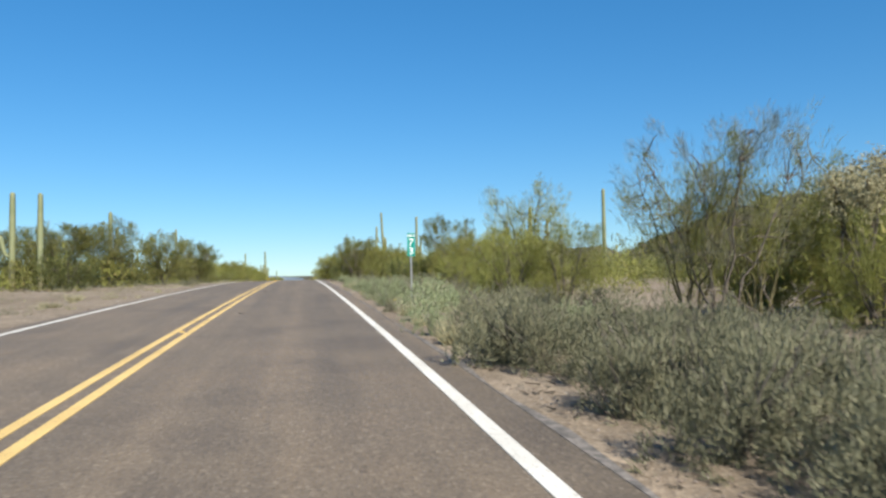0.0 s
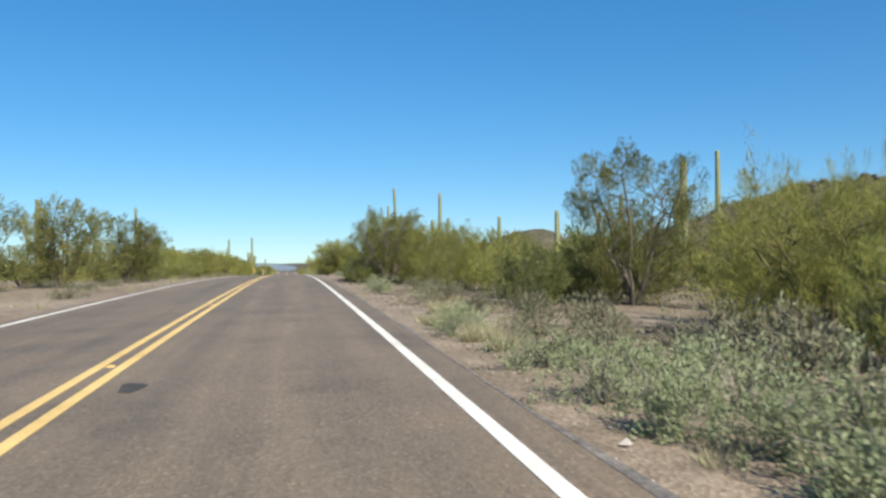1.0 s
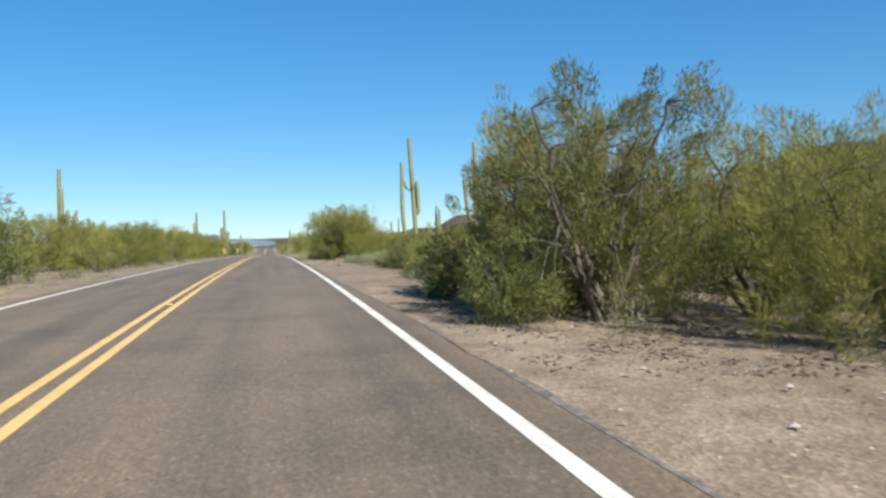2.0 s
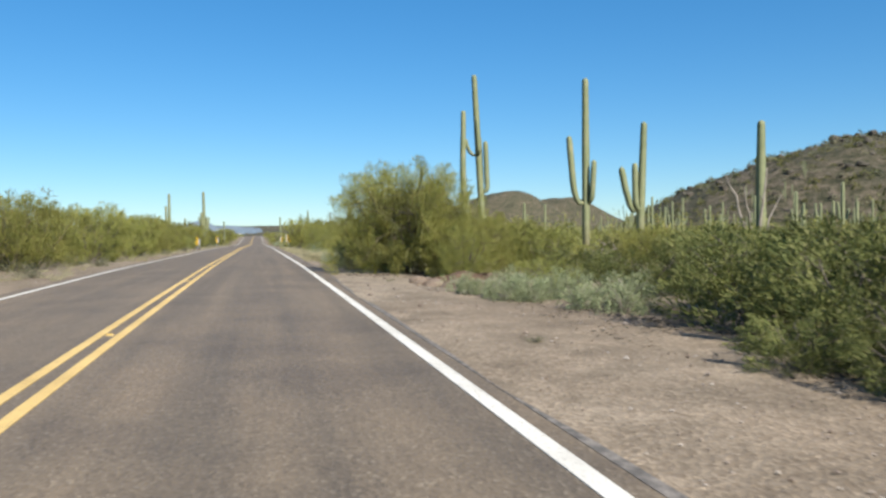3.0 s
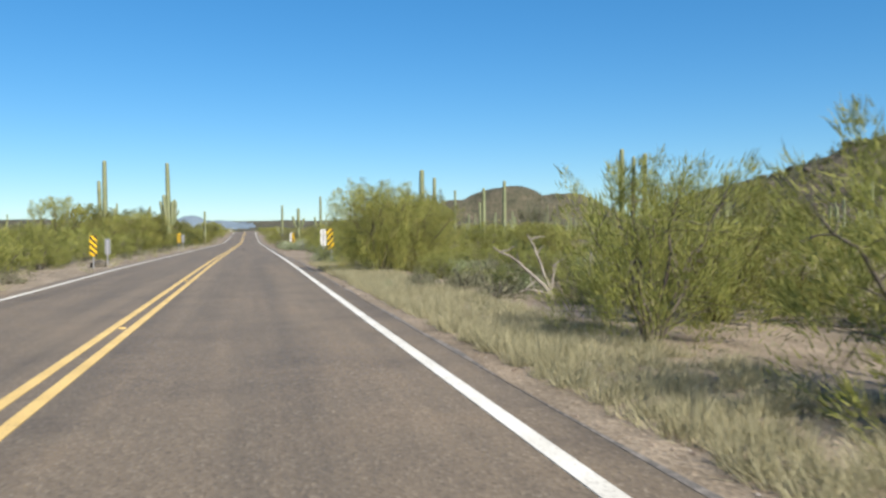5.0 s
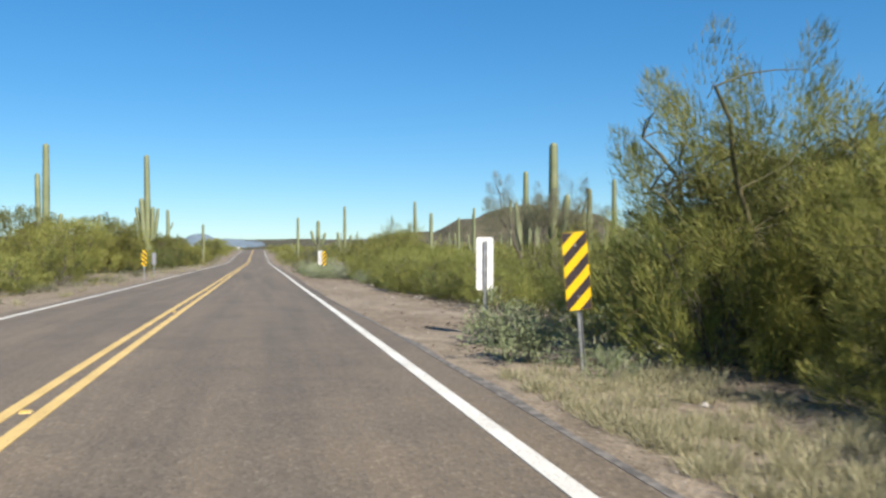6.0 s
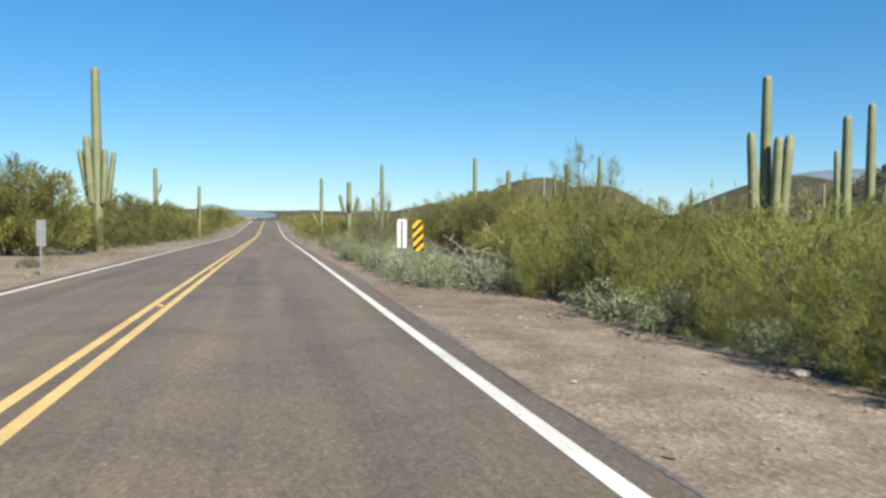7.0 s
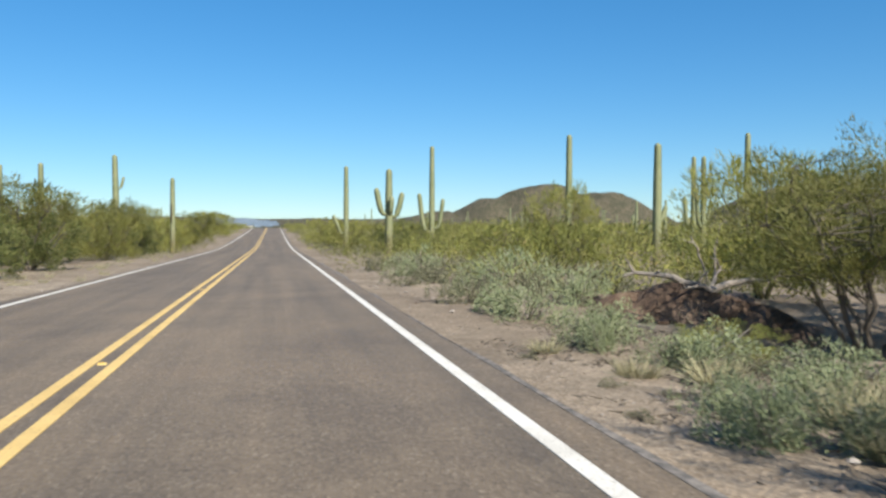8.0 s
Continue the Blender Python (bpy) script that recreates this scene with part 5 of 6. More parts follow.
def letters(text, size, at, parent, material=SIGN_WHITE):
    cu = bpy.data.curves.new("letter", "FONT")
    cu.body, cu.size, cu.align_x, cu.align_y, cu.extrude, cu.offset = text, size, "CENTER", "CENTER", 0.001, size * 0.018
    tmp = bpy.data.objects.new("letters_curve", cu)
    me = bpy.data.meshes.new_from_object(tmp)
    bpy.data.objects.remove(tmp)
    me.transform(Matrix.Translation(at) @ Matrix.Rotation(radians(90), 4, "X"))
    me.materials.clear()
    me.materials.append(material)
    return part("letter", me, parent, "white raised letters")


def mile_sign(x, y, z_mid):
    root = tagged(new("mile_marker_sign"), "green mile marker sign with white numerals on a post", "road sign")
    g = gz(x, y)
    root.matrix_basis = pose(x, y, g, 0, 0, -3)
    zc = z_mid - g
    panel = plate("panel", 0.28, 0.86, zc, 0.0, SIGN_GREEN, root, "green reflective panel", 0.015)
    letters("MILE", 0.135, (0, -0.004, zc + 0.335), panel)
    letters("7", 0.36, (0, -0.004, zc + 0.08), panel)
    letters("3", 0.36, (0, -0.004, zc - 0.245), panel)
    channel_post(zc + 0.42, root, 0.006)
    bolts(panel, (zc + 0.4, zc - 0.4), -0.006)


mile_sign(6.23, 29.15, 2.81)
object_marker(5.65, 187.15, 2.86, 0.95, -4, -4.5)
back_panel(5.58, 191.1, 2.87, 0.29, 0.88, SIGN_BACK, "white back of a narrow sign on a steel post", -3)
object_marker(6.10, 230.8, 2.48, 0.95, -4, -1.5)
back_panel(6.04, 233.5, 2.50, 0.31, 0.94, SIGN_BACK, "white back of a narrow sign on a steel post", -3)
object_marker(-4.98, 187.4, 2.6, -0.95, 4)
back_panel(-5.0, 191.2, 2.5, 0.26, 0.78, SIGN_GREY, "grey metal back of a narrow sign on a post", 4)
object_marker(-4.75, 228.9, 2.55, -0.95, 4)
back_panel(-4.7, 233.1, 2.47, 0.26, 0.78, SIGN_GREY, "grey metal back of a narrow sign on a post", 4)


def road_stud(name, label):
    """A low ceramic wedge marker between the centre lines."""
    root = tagged(new(name), label, "road stud", "road studs")
    bm = bmesh.new()
    bmesh.ops.create_cube(bm, size=1.0, matrix=Matrix.Translation((0, 0, 0.008)) @ Matrix.Diagonal((0.1, 0.1, 0.02, 1)))
    for v in bm.verts:
        if v.co.z > 0.01:
            v.co.x *= 0.8
            v.co.y *= 0.45
    bmesh.ops.bevel(bm, geom=bm.edges[:], offset=0.002, segments=1, affect="EDGES")
    me = bpy.data.meshes.new("body")
    bm.to_mesh(me)
    bm.free()
    me.materials.append(REFLECTOR)
    part("body", me, root)
    for s in (-1, 1):
        me = make_mesh("lens", [(-0.036, s * 0.036, 0.0135), (0.036, s * 0.036, 0.0135), (0.033, s * 0.027, 0.018), (-0.033, s * 0.027, 0.018)], [np.array([[0, 1, 2, 3]])], SIGN_YELLOW)
        me.transform(Matrix.Translation((0, s * 0.006, 0.001)))
        part("lens", me, root, "yellow reflector lens")
    return root


stud = None
for k in range(26):
    y = 3.5 + 12.15 * k
    m = pose(0.016, y, float(road_z(y)) + 0.002)
    if stud is None:
        stud = road_stud("road_stud", "small yellow raised road stud between the centre lines")
        stud.matrix_basis = m
    else:
        copy_thing(stud, m)

# ---- scrub, far saguaros and the things in between ----
def domes(x, y, h, w, n, blade):
    """Many bushes at once: a dome of n slim leaves on each spot."""
    k = len(x)
    z = ground_z(x, y)
    d = unit(rng.normal(size=(k * n, 3)) + [0, 0, 0.35])
    d[:, 2] = np.abs(d[:, 2])
    i = np.repeat(np.arange(k), n)
    lump = 1 + 0.22 * np.sin(np.arctan2(d[:, 1], d[:, 0]) * 3 + i * 1.7) + 0.15 * np.sin(d[:, 2] * 7 + i)
    r = rng.uniform(0.25, 1.0, k * n) ** 0.5 * lump
    p = np.stack([x[i] + d[:, 0] * r * w[i] / 2, y[i] + d[:, 1] * r * w[i] / 2, z[i] + d[:, 2] * r * h[i] * 0.9], 1)
    way = unit(d + [0, 0, 0.35] + rng.normal(size=d.shape) * 0.8)
    size = (h[i] / 2.0) * rng.uniform(0.6, 1.4, k * n)
    return blades(p, way, blade[0] * size, blade[1] * size)


def spots(n, x0, x1, y0, y1, clear):
    """Uneven spots in a stretch of ground, with open patches."""
    x, y = rng.uniform(x0, x1, n), rng.uniform(y0, y1, n)
    keep = (ripple(x, y, 9.0) + rng.normal(size=n) * 0.45 > -0.35) & ~clear(x, y)
    return x[keep], y[keep]


def open_ground(x, y):
    """Bare stretches: the flat beside the culvert, the gravel beside the verge and a strip among saguaros."""
    return ((x > 0) & (x < 31) & (y > 163) & (y < 176)) | ((x > 12) & (x < 30) & (y > 196) & (y < 214) & (ripple(x, y, 5.0) < 0.5)) | ((x > 11) & (x < 36) & (y > 175) & (y < 208) & (ripple(x, y, 5.0) < 0.75)) | ((np.abs(x - 2 - 0.42 * (y - 88)) < 1.6) & (y > 104) & (y < 136)) | ((x > 0) & (x < 16) & (y > 236) & (y < 246)) | ((x > 0) & (x < 11) & (y > 4) & (y < 36))


def scrub(name, label, material, sets):
    got = [domes(*s) for s in sets]
    v, f = join(got)
    tagged(new(name, make_mesh(name, v, [f], material)), label, "scrub", kind="stuff")


banks = {m: [] for m in ("creosote", "palo", "dark", "grey")}
for n, x0, x1, y0, y1, count, blade, hs, ws in (
        (560, 12.5, 22, -8, 420, 300, (0.22, 0.036), (1.4, 2.7), (1.9, 3.6)),
        (960, 22, 50, -8, 470, 250, (0.26, 0.054), (1.5, 3.4), (2.2, 4.4)),
        (2100, 50, 150, 0, 620, 64, (0.52, 0.17), (1.4, 3.4), (2.4, 5.0)),
        (520, -24, -10.5, 30, 420, 190, (0.3, 0.066), (1.5, 3.2), (2.1, 4.2)),
        (1100, -90, -24, 0, 620, 64, (0.52, 0.17), (1.6, 3.6), (2.6, 5.2)),
        (330, 5.5, 14, 255, 560, 200, (0.26, 0.04), (1.0, 2.4), (1.8, 3.6)),
        (260, -12, -5.8, 290, 560, 200, (0.26, 0.04), (1.0, 2.4), (1.8, 3.6)),
        (900, -160, 240, 560, 1000, 70, (0.6, 0.16), (1.6, 3.2), (3.0, 6.0))):
    x, y = spots(n, x0, x1, y0, y1, open_ground)
    road_gap = np.abs(x) > 7.5 if y0 == 560 else np.abs(x) > 0
    x, y = x[road_gap], y[road_gap]
    pick = rng.choice(4, len(x), p=[0.15, 0.30, 0.39, 0.16])
    for j, m in enumerate(banks):
        s = pick == j
        if s.any():
            scale = 0.55 if m == "grey" else 1.0
            banks[m].append((x[s], y[s], rng.uniform(*hs, s.sum()) * scale, rng.uniform(*ws, s.sum()) * (0.8 if m == "grey" else 1.0), count, blade))
# low grey bushes close to the verge
n = 950
x, y = rng.uniform(5.6, 13, n), rng.uniform(-4, 330, n)
keep = ~(((y > 76) & (y < 113) & (x < 8.6)) | ((y > 193) & (y < 224) & (x < 7.6)) | ((y < 48) & (x < 11.5)) | ((y > 244.5) & (y < 254) & (x > 7.3))) & (ripple(x, y, 3.0) > -0.5)
banks["grey"].append((x[keep], y[keep], rng.uniform(0.3, 0.85, keep.sum()), rng.uniform(0.6, 1.6, keep.sum()), 95, (0.22, 0.045)))
x, y = rng.uniform(-11, -5.2, 420), rng.uniform(20, 330, 420)
banks["grey"].append((x, y, rng.uniform(0.3, 0.8, 420), rng.uniform(0.6, 1.6, 420), 110, (0.24, 0.04)))
# bushes dotted over the rocky hill
x, y = rng.uniform(150, 480, 3400), rng.uniform(270, 520, 3400)
up = hills_z(x, y) > 2.0
x, y = x[up], y[up]
for m, a, b in (("dark", 0, 2), ("grey", 2, 3)):
    s = (np.arange(len(x)) % 3 >= a) & (np.arange(len(x)) % 3 < b)
    banks[m].append((x[s], y[s], rng.uniform(0.8, 2.4, s.sum()), rng.uniform(1.6, 4.2, s.sum()), 30, (1.0, 0.36)))
scrub("creosote_scrub", "yellow-green creosote scrub spreading over the desert", CR_LEAF, banks["creosote"])
scrub("palo_verde_scrub", "olive palo verde scrub spreading over the desert", PV_LEAF, banks["palo"])
scrub("mesquite_scrub", "dark green mesquite scrub on desert and hill", MQ_LEAF, banks["dark"])
scrub("bursage_scrub", "grey-olive bursage scrub spreading over the desert", BS_LEAF, banks["grey"])

# saguaros standing far off
protos = []
for i, (h, r, arms) in enumerate(((6.5, 0.22, ()), (5.0, 0.21, ()), (7.2, 0.23, [(2.6, 190, 0.7, 4.6, 0.18)]), (7.8, 0.24, [(2.8, 200, 0.75, 5.2, 0.18), (3.1, 10, 0.7, 4.4, 0.17)]))):
    protos.append(saguaro(64 + 7.5 * i, 150 + 21 * i, h, r, arms, fine=False, label="green saguaro standing in the open desert"))
count = 0
while count < 290:
    side = rng.uniform()
    if side < 0.5:
        x, y = rng.uniform(58, 215), rng.uniform(150, 400)
    elif side < 0.84:
        x, y = rng.uniform(30, 170), rng.uniform(60, 560)
    else:
        x, y = rng.uniform(-80, -22), rng.uniform(90, 560)
    if ripple(np.array(x), np.array(y), 31.0) < -0.2 or (0 < x < 62 and y < 330):
        continue
    s = rng.uniform(0.55, 1.12)
    ob = copy_thing(protos[count % 4], Matrix())
    ob.matrix_basis = pose(x, y, gz(x, y) - 0.05, 0, 0, rng.uniform(-25, 25)) @ Matrix.Diagonal((0.6 + 0.4 * s, 0.6 + 0.4 * s, s, 1))
    count += 1

# dry grass on the verge
gx0 = np.concatenate([4.62 + 2.3 * rng.uniform(0, 1, 1500) ** 1.5, rng.uniform(4.3, 6.5, 90), rng.uniform(4.5, 9, 120), rng.uniform(-7.5, -4.3, 260)])
gy0 = np.concatenate([rng.uniform(150, 187, 1500), rng.uniform(128, 142, 90), rng.uniform(0, 60, 120), rng.uniform(-5, 300, 260)])
i = np.repeat(np.arange(len(gx0)), 66)
a, r = rng.uniform(0, 6.28, len(i)), 0.13 * np.sqrt(rng.uniform(0, 1, len(i)))
p = np.stack([gx0[i] + np.cos(a) * r, gy0[i] + np.sin(a) * r, ground_z(gx0[i], gy0[i]) - 0.01], 1)
d = unit(np.stack([np.cos(a) * 0.6, np.sin(a) * 0.6, np.ones(len(i))], 1) + rng.normal(size=(len(i), 3)) * 0.35)
tall = (rng.uniform(0.14, 0.4, len(gx0)) * np.where((gy0 > 150) & (gx0 > 0), np.where(gy0 > 177, 0.6, 0.85), 1.0))[i]
v, f = blades(p, d, tall * rng.uniform(0.5, 1.2, len(i)), np.full(len(i), 0.0085))
tagged(new("dry_grass", make_mesh("dry_grass", v, [f], GRASS)), "dry straw-coloured grass along the road verge", "grass", kind="stuff")

# loose stones on the shoulders
n = 15000
x = np.where(rng.uniform(size=n) < 0.8, rng.uniform(4.2, 8.5, n), rng.uniform(-7.5, -4.2, n))
y = rng.uniform(-4, 275, n)
size = rng.uniform(0.006, 0.022, n) * np.where(rng.uniform(size=n) < 0.04, 2.8, 1.0)
octa = np.array([(1, 0, 0), (0, 1, 0), (-1, 0, 0), (0, -1, 0), (0, 0, 0.7), (0, 0, -0.7)], float)
v = octa[None] * size[:, None, None] * rng.uniform(0.7, 1.3, (n, 6, 3)) + np.stack([x, y, ground_z(x, y) + size * 0.3], 1)[:, None]
f = np.array([(0, 1, 4), (1, 2, 4), (2, 3, 4), (3, 0, 4), (1, 0, 5), (2, 1, 5), (3, 2, 5), (0, 3, 5)])
v, f = v.reshape(-1, 3), (f[None] + 6 * np.arange(n)[:, None, None]).reshape(-1, 3)
PEBBLE = foliage("pebble", [(0.0, (0.148, 0.111, 0.089)), (0.6, (0.266, 0.222, 0.185)), (1.0, (0.444, 0.414, 0.370))], 0.0)
tagged(new("gravel", make_mesh("gravel", v, [f], PEBBLE)), "loose pale and brown stones on the gravel shoulder", "gravel", kind="stuff")


def rock(x, y, r, flat=0.6, label="rough brown desert rock half sunk in soil", material=ROCK):
    bm = bmesh.new()
    bmesh.ops.create_icosphere(bm, subdivisions=2, radius=1.0)
    off = Vector((x * 1.7, y * 1.3, r * 9))
    cuts = [Vector((math.sin(k * 2.4 + x) * math.sin(k * 1.1 + y), math.cos(k * 2.4 + x) * math.sin(k * 1.1 + y), math.cos(k * 1.1 + y))) for k in range(11)]
    for vert in bm.verts:
        for c in cuts:
            vert.co -= c * max(0.0, vert.co.dot(c) - 0.72)
        k = 1.15 + 0.3 * noise.noise(vert.co * 1.3 + off) + 0.15 * noise.noise(vert.co * 3.1 + off)
        vert.co = Vector((vert.co.x * r * k, vert.co.y * r * k * 0.85, vert.co.z * r * k * flat))
    me = bpy.data.meshes.new("rock")
    bm.to_mesh(me)
    bm.free()
    me.materials.append(material)
    ob = new("rock", me)
    if label:
        tagged(ob, label, "rock", "rocks")
    ob.location = (x, y, gz(x, y) + r * flat * 0.25)
    return ob


for x, y, r in ((6.6, 111.6, 0.16), (7.5, 110.6, 0.2), (8.0, 110.2, 0.26), (8.5, 109.6, 0.3), (5.9, 187.7, 0.14), (9.6, 252.4, 0.5)):
    rock(x, y, r)
for x, y, r in ((10.2, 252.6, 0.6), (10.9, 252.2, 0.5), (9.0, 254.0, 0.4), (11.4, 252.8, 0.6), (8.2, 255.4, 0.35), (6.4, 24.0, 0.12), (6.9, 25.0, 0.1), (7.4, 24.2, 0.14)):
    rock(x, y, r)
for k in range(56):
    rock(5.9 + 3.2 * abs(math.sin(k * 2.1)), 18.2 + 0.17 * k, 0.05 + 0.08 * abs(math.sin(k * 1.3)) ** 2)
for x, y, r in ((-4.7, 190.0, 0.2), (7.0, 203.9, 0.16), (7.0, 214.8, 0.12)):
    rock(x, y, r, 0.5, "pale limestone rock at the road verge", BLEACHED)
rock(-5.0, 189.0, 0.34, 0.8, "dark rounded boulder at the road verge", HILL_ROCK)
# rocks that crop out along the crest of the hill
for k in range(230):
    a = rng.uniform(2.5, 5.2)
    q = rng.uniform(0.05, 0.85)
    x, y = 320 + 170 * q * math.cos(a), 395 + 114 * q * math.sin(a)
    rock(x, y, rng.uniform(0.6, 2.4) * (1.25 - 0.6 * q), 0.75, "dark brown boulder on the hill crest", HILL_ROCK)


def earth_bank(x0, y0, x1, y1, h, label, clods):
    """A worn earth bank: a steep broken face, a long back, and clods fallen from it."""
    n, m = 44, 14
    root = tagged(new("earth_bank"), label, "bank")
    run = np.array([x1 - x0, y1 - y0]) / math.hypot(x1 - x0, y1 - y0)
    for name, q0, q1 in (("face", 0.0, 0.36), ("crest", 0.36, 1.0)):
        s, q = np.meshgrid(np.linspace(0, 1, n), np.linspace(q0, q1, m), indexing="ij")
        ends = np.sin(np.pi * np.clip(s, 0.02, 0.98)) ** 0.5
        steep = np.minimum(q / 0.36, 1.0)
        rise = h * ends * (steep ** 0.7 - 0.55 * smooth(0.4, 1.0, q)) * (1 + 0.22 * ripple(s * 9, q * 2, 1.0))
        back = (0.35 * steep + 1.6 * smooth(0.36, 1.0, q)) * h / 0.85 + 0.12 * ripple(s * 14, q * 5, 1.0) + 0.07 * ripple(q * 9, s * 31, 1.0)
        x = x0 + (x1 - x0) * s - run[1] * back
        y = y0 + (y1 - y0) * s + run[0] * back
        z = ground_z(x, y) - 0.12 + rise
        part(name, make_mesh(name, np.stack([x, y, z], -1).reshape(-1, 3), [grid_faces(n, m)], RED_SOIL, sharp=False), root)
    for k in range(clods):
        s, out = abs(math.sin(k * 1.9)), 0.12 + 0.1 * (k % 5)
        ob = rock(x0 + (x1 - x0) * s + run[1] * out, y0 + (y1 - y0) * s - run[0] * out, (0.05 + 0.08 * abs(math.sin(k * 2.7))), 0.7, "", RED_SOIL)
        ob.name = "clod"
        ob.parent = root


earth_bank(7.9, 252.4, 11.6, 249.6, 0.85, "eroded reddish-brown earth bank of a dry wash", 26)
earth_bank(5.95, 109.75, 9.2, 109.0, 0.5, "low reddish earth bank at the end of the gravel", 14)
for x, y, r in ((6.2, 110.9, 0.3), (6.15, 110.2, 0.2), (6.35, 109.5, 0.3), (6.8, 109.1, 0.34), (7.4, 108.9, 0.36), (7.9, 109.3, 0.4), (8.5, 108.8, 0.36)):
    rock(x, y, r, 0.6, "smooth reddish boulder beside the gravel", RED_ROCK)


def snag(x, y, limbs, label="bleached dead branches lying in the brush", wood=BLEACHED, lift=0.0):
    """Dead limbs: each (reach x, reach y, height of its tip, thickness)."""
    root = tagged(new("dead_branch"), label, "branch")
    root.location = (x, y, gz(x, y) + lift)
    for dx, dy, dz, r in limbs:
        p = bend((0, 0, 0.03), (dx, dy, dz), 0.18 * math.hypot(dx, dz), 8, 0.014)
        v, f = tube(p, np.linspace(r, r * 0.35, 8), 6)
        limb = part("limb", make_mesh("limb", v, [f], wood, sharp=False), root)
        for s in (4, 6):
            q = bend(p[s], p[s] + np.array([rng.uniform(-0.4, 0.4), rng.uniform(-0.3, 0.3), rng.uniform(0.05, 0.4)]), 0.04, 5, 0.06)
            v, f = tube(q, np.linspace(r * 0.5, r * 0.15, 5), 5)
            part("twig", make_mesh("twig", v, [f], wood, sharp=False), limb)
    return root


snag(8.7, 166.5, [(-1.3, 0.4, 1.2, 0.05), (-0.5, 0.3, 1.5, 0.045), (-0.9, -0.3, 0.2, 0.05), (0.15, 0.2, 0.8, 0.04)])
snag(9.9, 167.2, [(0.5, 0.3, 1.8, 0.05), (0.2, 0.2, 1.0, 0.04), (0.7, -0.2, 0.5, 0.04)])
snag(9.7, 231.0, [(-1.5, 0.6, 1.5, 0.06), (-1.9, 0.2, 0.8, 0.06), (-0.6, 0.2, 1.2, 0.05), (-1.2, -0.3, 0.15, 0.05)], "bleached dead branches reaching out of the brush")
snag(7.4, 227.6, [(-1.5, 1.0, 1.05, 0.032), (-1.0, 1.3, 1.25, 0.03), (0.3, 0.4, 0.9, 0.025), (-0.7, 0.2, 0.3, 0.025), (0.5, 0.9, 1.1, 0.025)], "long bleached fallen branches sloping out of the brush")
snag(10.2, 251.5, [(-1.5, 0.7, 0.3, 0.08), (1.2, -0.4, 0.25, 0.08), (0.4, 0.3, 0.5, 0.05), (-0.8, -0.3, 0.1, 0.05)], "fallen bleached log with broken limbs lying on the bank", lift=0.62)
snag(12.6, 255.6, [(-0.5, 0.1, 1.6, 0.04), (0.3, 0.0, 1.9, 0.04)])
snag(18.6, 126.6, [(-0.9, 0.2, 0.35, 0.07), (1.0, 0.1, 0.6, 0.07), (0.4, 0.3, 0.9, 0.05)], "fallen bleached log beside saguaros")
snag(21.5, 118.0, [(-1.2, 0.2, 3.7, 0.08), (0.6, 0.1, 4.0, 0.08), (-0.3, 0.3, 3.2, 0.06), (1.2, 0, 2.9, 0.05)], "grey standing dead tree with forked limbs")
snag(11.6, 14.6, [(-1.5, 0.3, 0.9, 0.028), (1.9, 0.2, 0.85, 0.035), (2.6, 0.4, 0.7, 0.035), (-0.6, -0.3, 1.15, 0.022), (0.9, 0.1, 1.0, 0.022)], "grey fallen limbs tangled over low brush", GREY_BARK)
snag(8.4, 130.6, [(-1.0, -0.9, 1.25, 0.03), (-1.7, -0.8, 1.0, 0.026), (0.6, -0.7, 1.5, 0.026), (-0.4, -0.6, 1.6, 0.02)], "arching bleached limbs among palo verde twigs")
snag(7.9, 125.6, [(0.5, -0.7, 1.6, 0.02), (-0.7, -0.8, 0.95, 0.018), (0.9, -0.8, 1.2, 0.018), (-0.2, -0.6, 1.9, 0.015)], "arching bleached limbs among palo verde twigs")
snag(15.4, 179.4, [(-0.9, 0.3, 0.22, 0.07), (1.3, 0.2, 0.18, 0.07), (0.4, 0.3, 0.5, 0.04)], "fallen bleached log on reddish soil")
snag(15.5, 238.5, [(-1.2, 0.3, 1.2, 0.05), (0.9, 0.2, 1.6, 0.05)])


def ocotillo(x, y, h):
    root = tagged(new("ocotillo"), "tall ocotillo with many thin upright wands", "shrub")
    root.location = (x, y, gz(x, y))
    for k in range(17):
        a = 2 * math.pi * k / 17 + rng.uniform(-0.2, 0.2)
        out = rng.uniform(0.12, 0.38) * h
        p = bend((0, 0, 0), (math.cos(a) * out, math.sin(a) * out, h * rng.uniform(0.75, 1.0)), h * 0.06, 7, 0.015)
        v, f = tube(p, np.linspace(0.028, 0.01, 7), 5)
        part("wand", make_mesh("wand", v, [f], GREY_BARK, sharp=False), root)


ocotillo(20.5, 62.0, 4.2)


def cholla(x, y, h):
    root = tagged(new("cholla"), "pale bristly chain-fruit cholla cactus", "cactus")
    root.location = (x, y, gz(x, y))
    for k in range(6):
        a = 1.047 * k + rng.uniform(-0.3, 0.3)
        tip = np.array([math.cos(a) * h * 0.15, math.sin(a) * h * 0.15, h * rng.uniform(0.8, 0.97)])
        p = bend((0, 0, 0), tip, h * 0.1, 6, 0.03)
        v, f = tube(p, np.linspace(0.05, 0.03, 6), 6)
        part("limb", make_mesh("limb", v, [f], GREY_BARK, sharp=False), root)
        n = 900
        q = p[rng.integers(4, 6, n)] + rng.normal(size=(n, 3)) * [0.2, 0.2, 0.17] - [0, 0, 0.1]
        v, f = blades(q, unit(rng.normal(size=(n, 3))), rng.uniform(0.07, 0.15, n), np.full(n, 0.03))
        tagged(part("spine", make_mesh("spine", v, [f], GRASS), root), kind="stuff")


cholla(13.5, 14.6, 3.55)


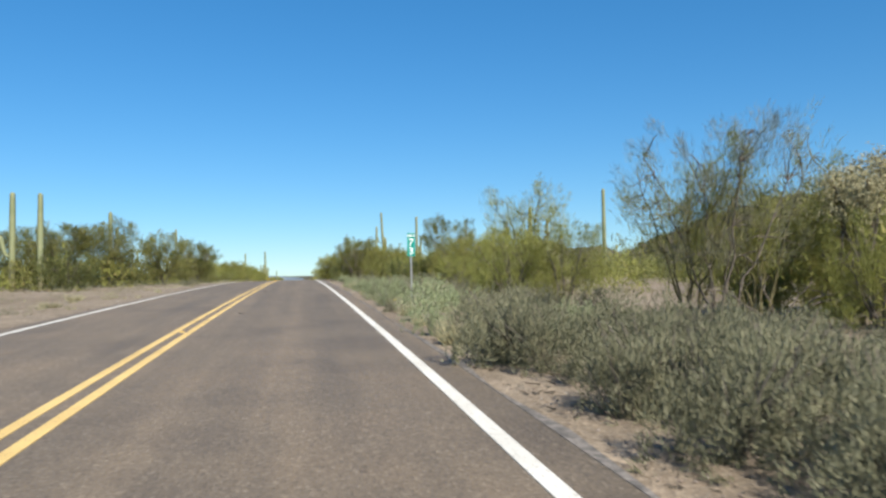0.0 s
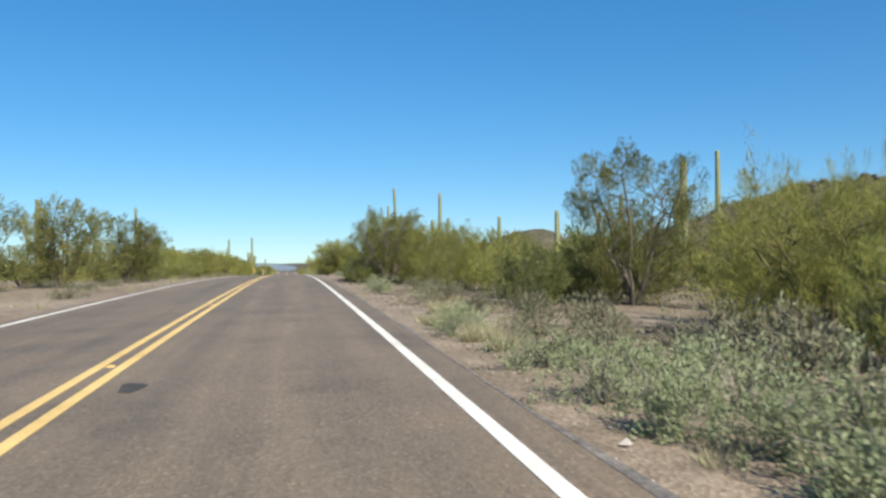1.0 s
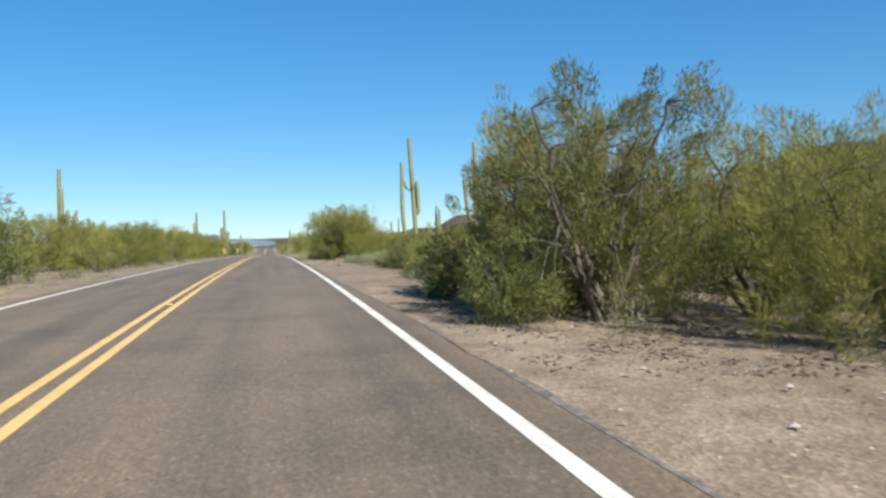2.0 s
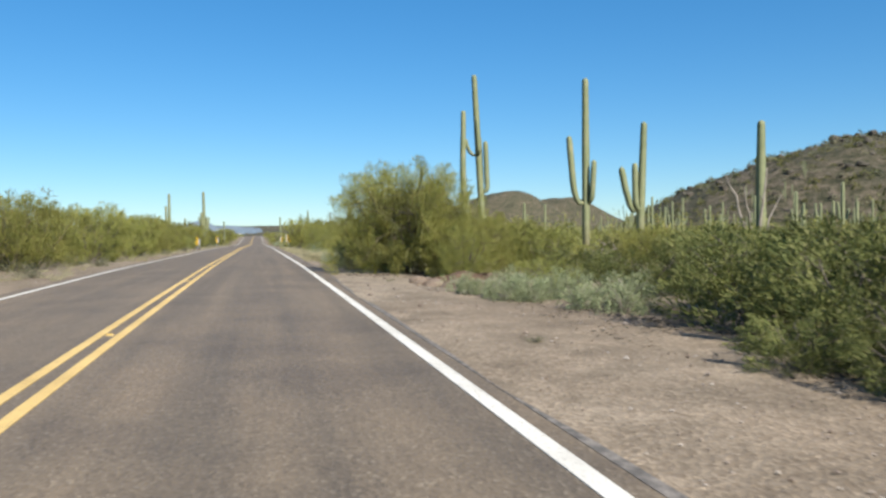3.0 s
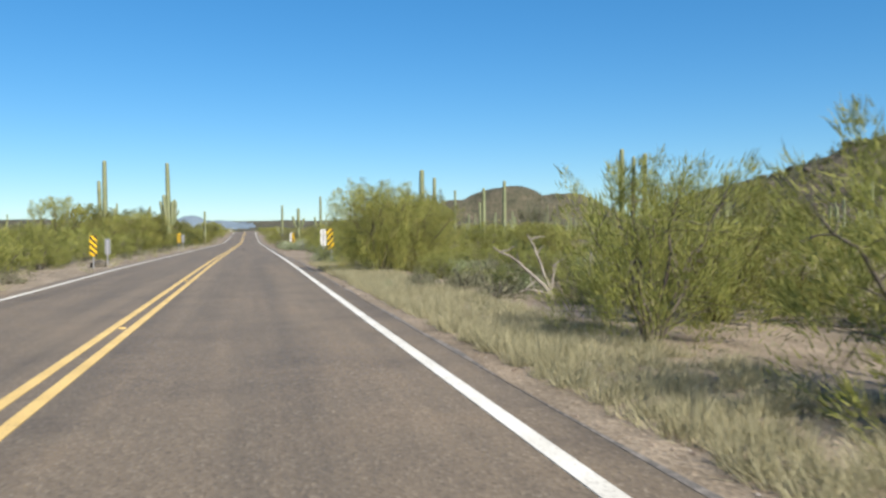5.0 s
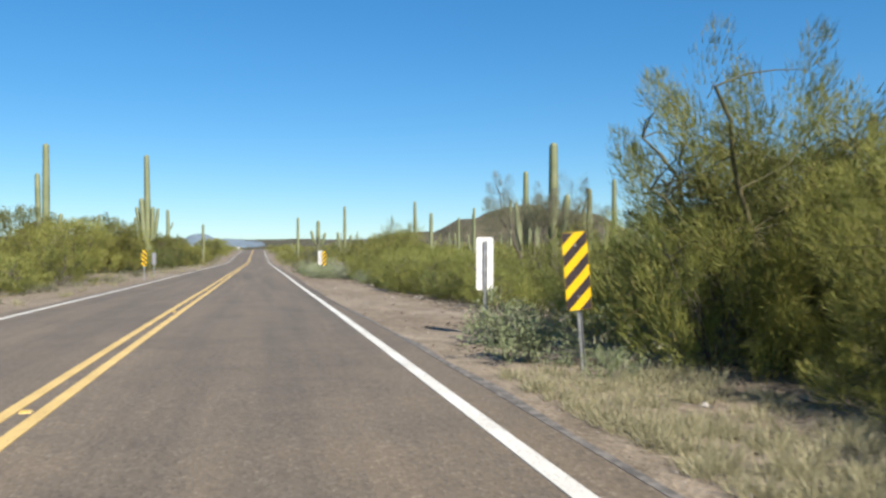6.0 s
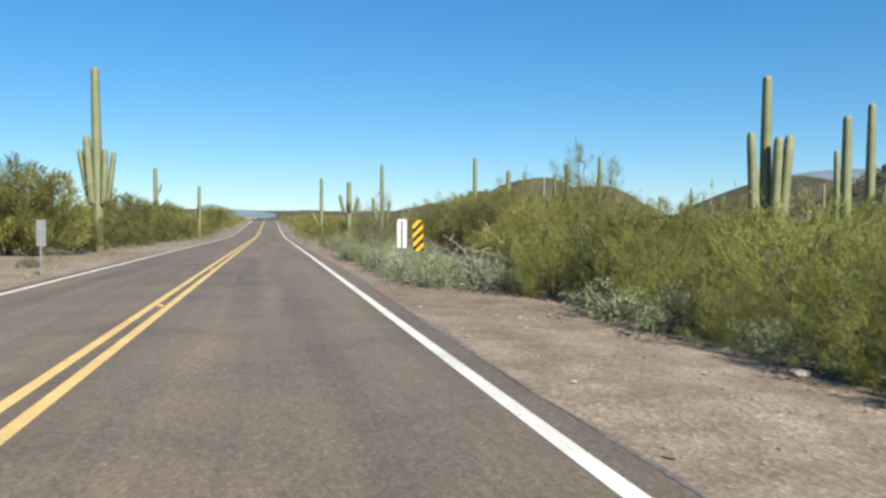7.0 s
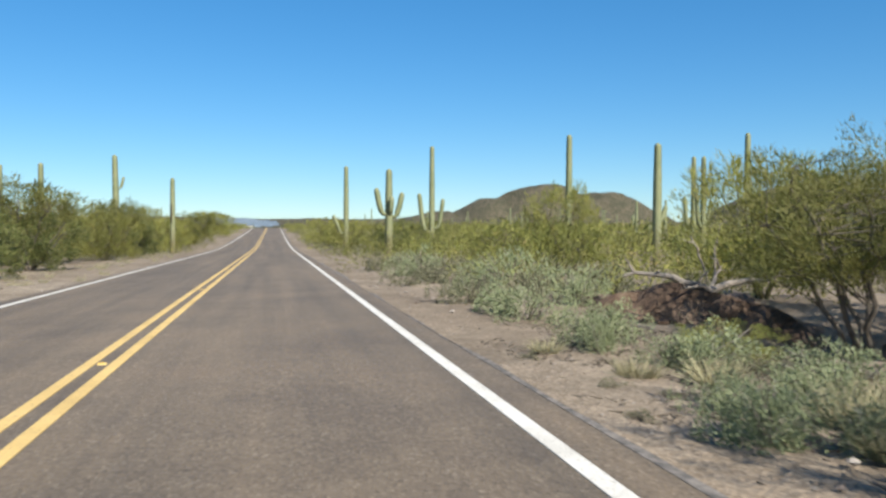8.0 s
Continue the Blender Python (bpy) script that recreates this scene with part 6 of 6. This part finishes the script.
def drink_can(x, y):
    root = tagged(new("drink_can"), "crushed yellow drink can lying on gravel", "can")
    root.matrix_basis = pose(x, y, gz(x, y) + 0.035, 0, 82, 35)
    bm = bmesh.new()
    bmesh.ops.create_cone(bm, cap_ends=True, segments=16, radius1=0.033, radius2=0.033, depth=0.11)
    for vert in bm.verts:
        vert.co.x *= 0.8 if vert.co.z > 0 else 1.0
    bmesh.ops.bevel(bm, geom=[e for e in bm.edges if abs(e.verts[0].co.z - e.verts[1].co.z) < 0.001], offset=0.006, segments=2, affect="EDGES")
    me = bpy.data.meshes.new("body")
    bm.to_mesh(me)
    bm.free()
    me.materials.append(CAN_YELLOW)
    part("body", me, root)
    box("tab", 0.012, 0.02, 0.002, (0, 0.006, 0.0565), STEEL, root)


drink_can(5.3, 26.5)

# a pale shed far off beside the road
shed = tagged(new("shed"), "small white flat-roofed shed in the distance", "shed")
shed.location = (-12.0, 690, gz(-12, 690) - 0.1)
box("wall", 5.0, 4.0, 2.4, (0, 0, 1.2), SIGN_BACK, shed, 0.02)
box("roof", 5.4, 4.4, 0.2, (0, 0, 2.5), SIGN_GREY, shed, 0.02)
box("door", 0.9, 0.06, 2.0, (0.9, -2.02, 1.0), SIGN_GREY, shed, 0.01)

# dark tar marks on the asphalt
for x, y, sx, sy in ((0.55, 38.3, 0.24, 0.75), (0.7, 21.0, 0.12, 0.3), (1.1, 229.0, 0.15, 0.3)):
    ring = [(x + sx * 0.5 * math.cos(a) * (1 + 0.3 * math.sin(3 * a + y)), y + sy * 0.5 * math.sin(a) * (1 + 0.25 * math.cos(2 * a + x))) for a in np.linspace(0, 2 * math.pi, 15)[:-1]]
    me = make_mesh("tar_mark", [(a, b, float(road_z(b)) + dz) for dz in (0.005, -0.01) for a, b in ring], [np.arange(14)[None], np.array([(k, k + 14, (k + 1) % 14 + 14, (k + 1) % 14) for k in range(14)])], PATCH)
    tagged(new("tar_mark", me), "irregular dark tar mark on the asphalt", "tar mark", "tar marks")


def litter(x0, x1, y0, y1, n):
    """Fallen twigs and leaves on the soil under the brush, thinning towards the road."""
    x, y = x0 + (x1 - x0) * rng.uniform(0, 1, n) ** 0.7, rng.uniform(y0, y1, n)
    s = (ripple(x, y, 0.7) + 0.9 * (x - x0) / (x1 - x0) + rng.normal(size=n) * 0.35) > 0.25
    x, y = x[s], y[s]
    n = len(x)
    a = rng.uniform(0, 6.28, n)
    d = unit(np.stack([np.cos(a), np.sin(a), rng.uniform(0.0, 0.35, n)], 1))
    p = np.stack([x, y, ground_z(x, y) + 0.008], 1)
    return blades(p, d, rng.uniform(0.05, 0.16, n), rng.uniform(0.012, 0.035, n))


v, f = join([litter(4.5, 8.5, 239.5, 250.0, 9000), litter(4.3, 6.5, 3.0, 14.0, 2500), litter(4.6, 9.5, 16.0, 62.0, 26000), litter(4.5, 8.5, 66.0, 80.0, 7000),
             litter(6.2, 9.5, 80.0, 113.0, 14000), litter(4.6, 8.5, 113.0, 150.0, 15000), litter(4.6, 9.0, 182.0, 194.0, 6000), litter(6.4, 9.0, 194.0, 224.0, 12000), litter(4.6, 7.5, 224.0, 239.5, 7000)])
tagged(new("leaf_litter", make_mesh("leaf_litter", v, [f], GREY_BARK)), "fallen brown twigs and leaves under roadside brush", "litter", kind="stuff")
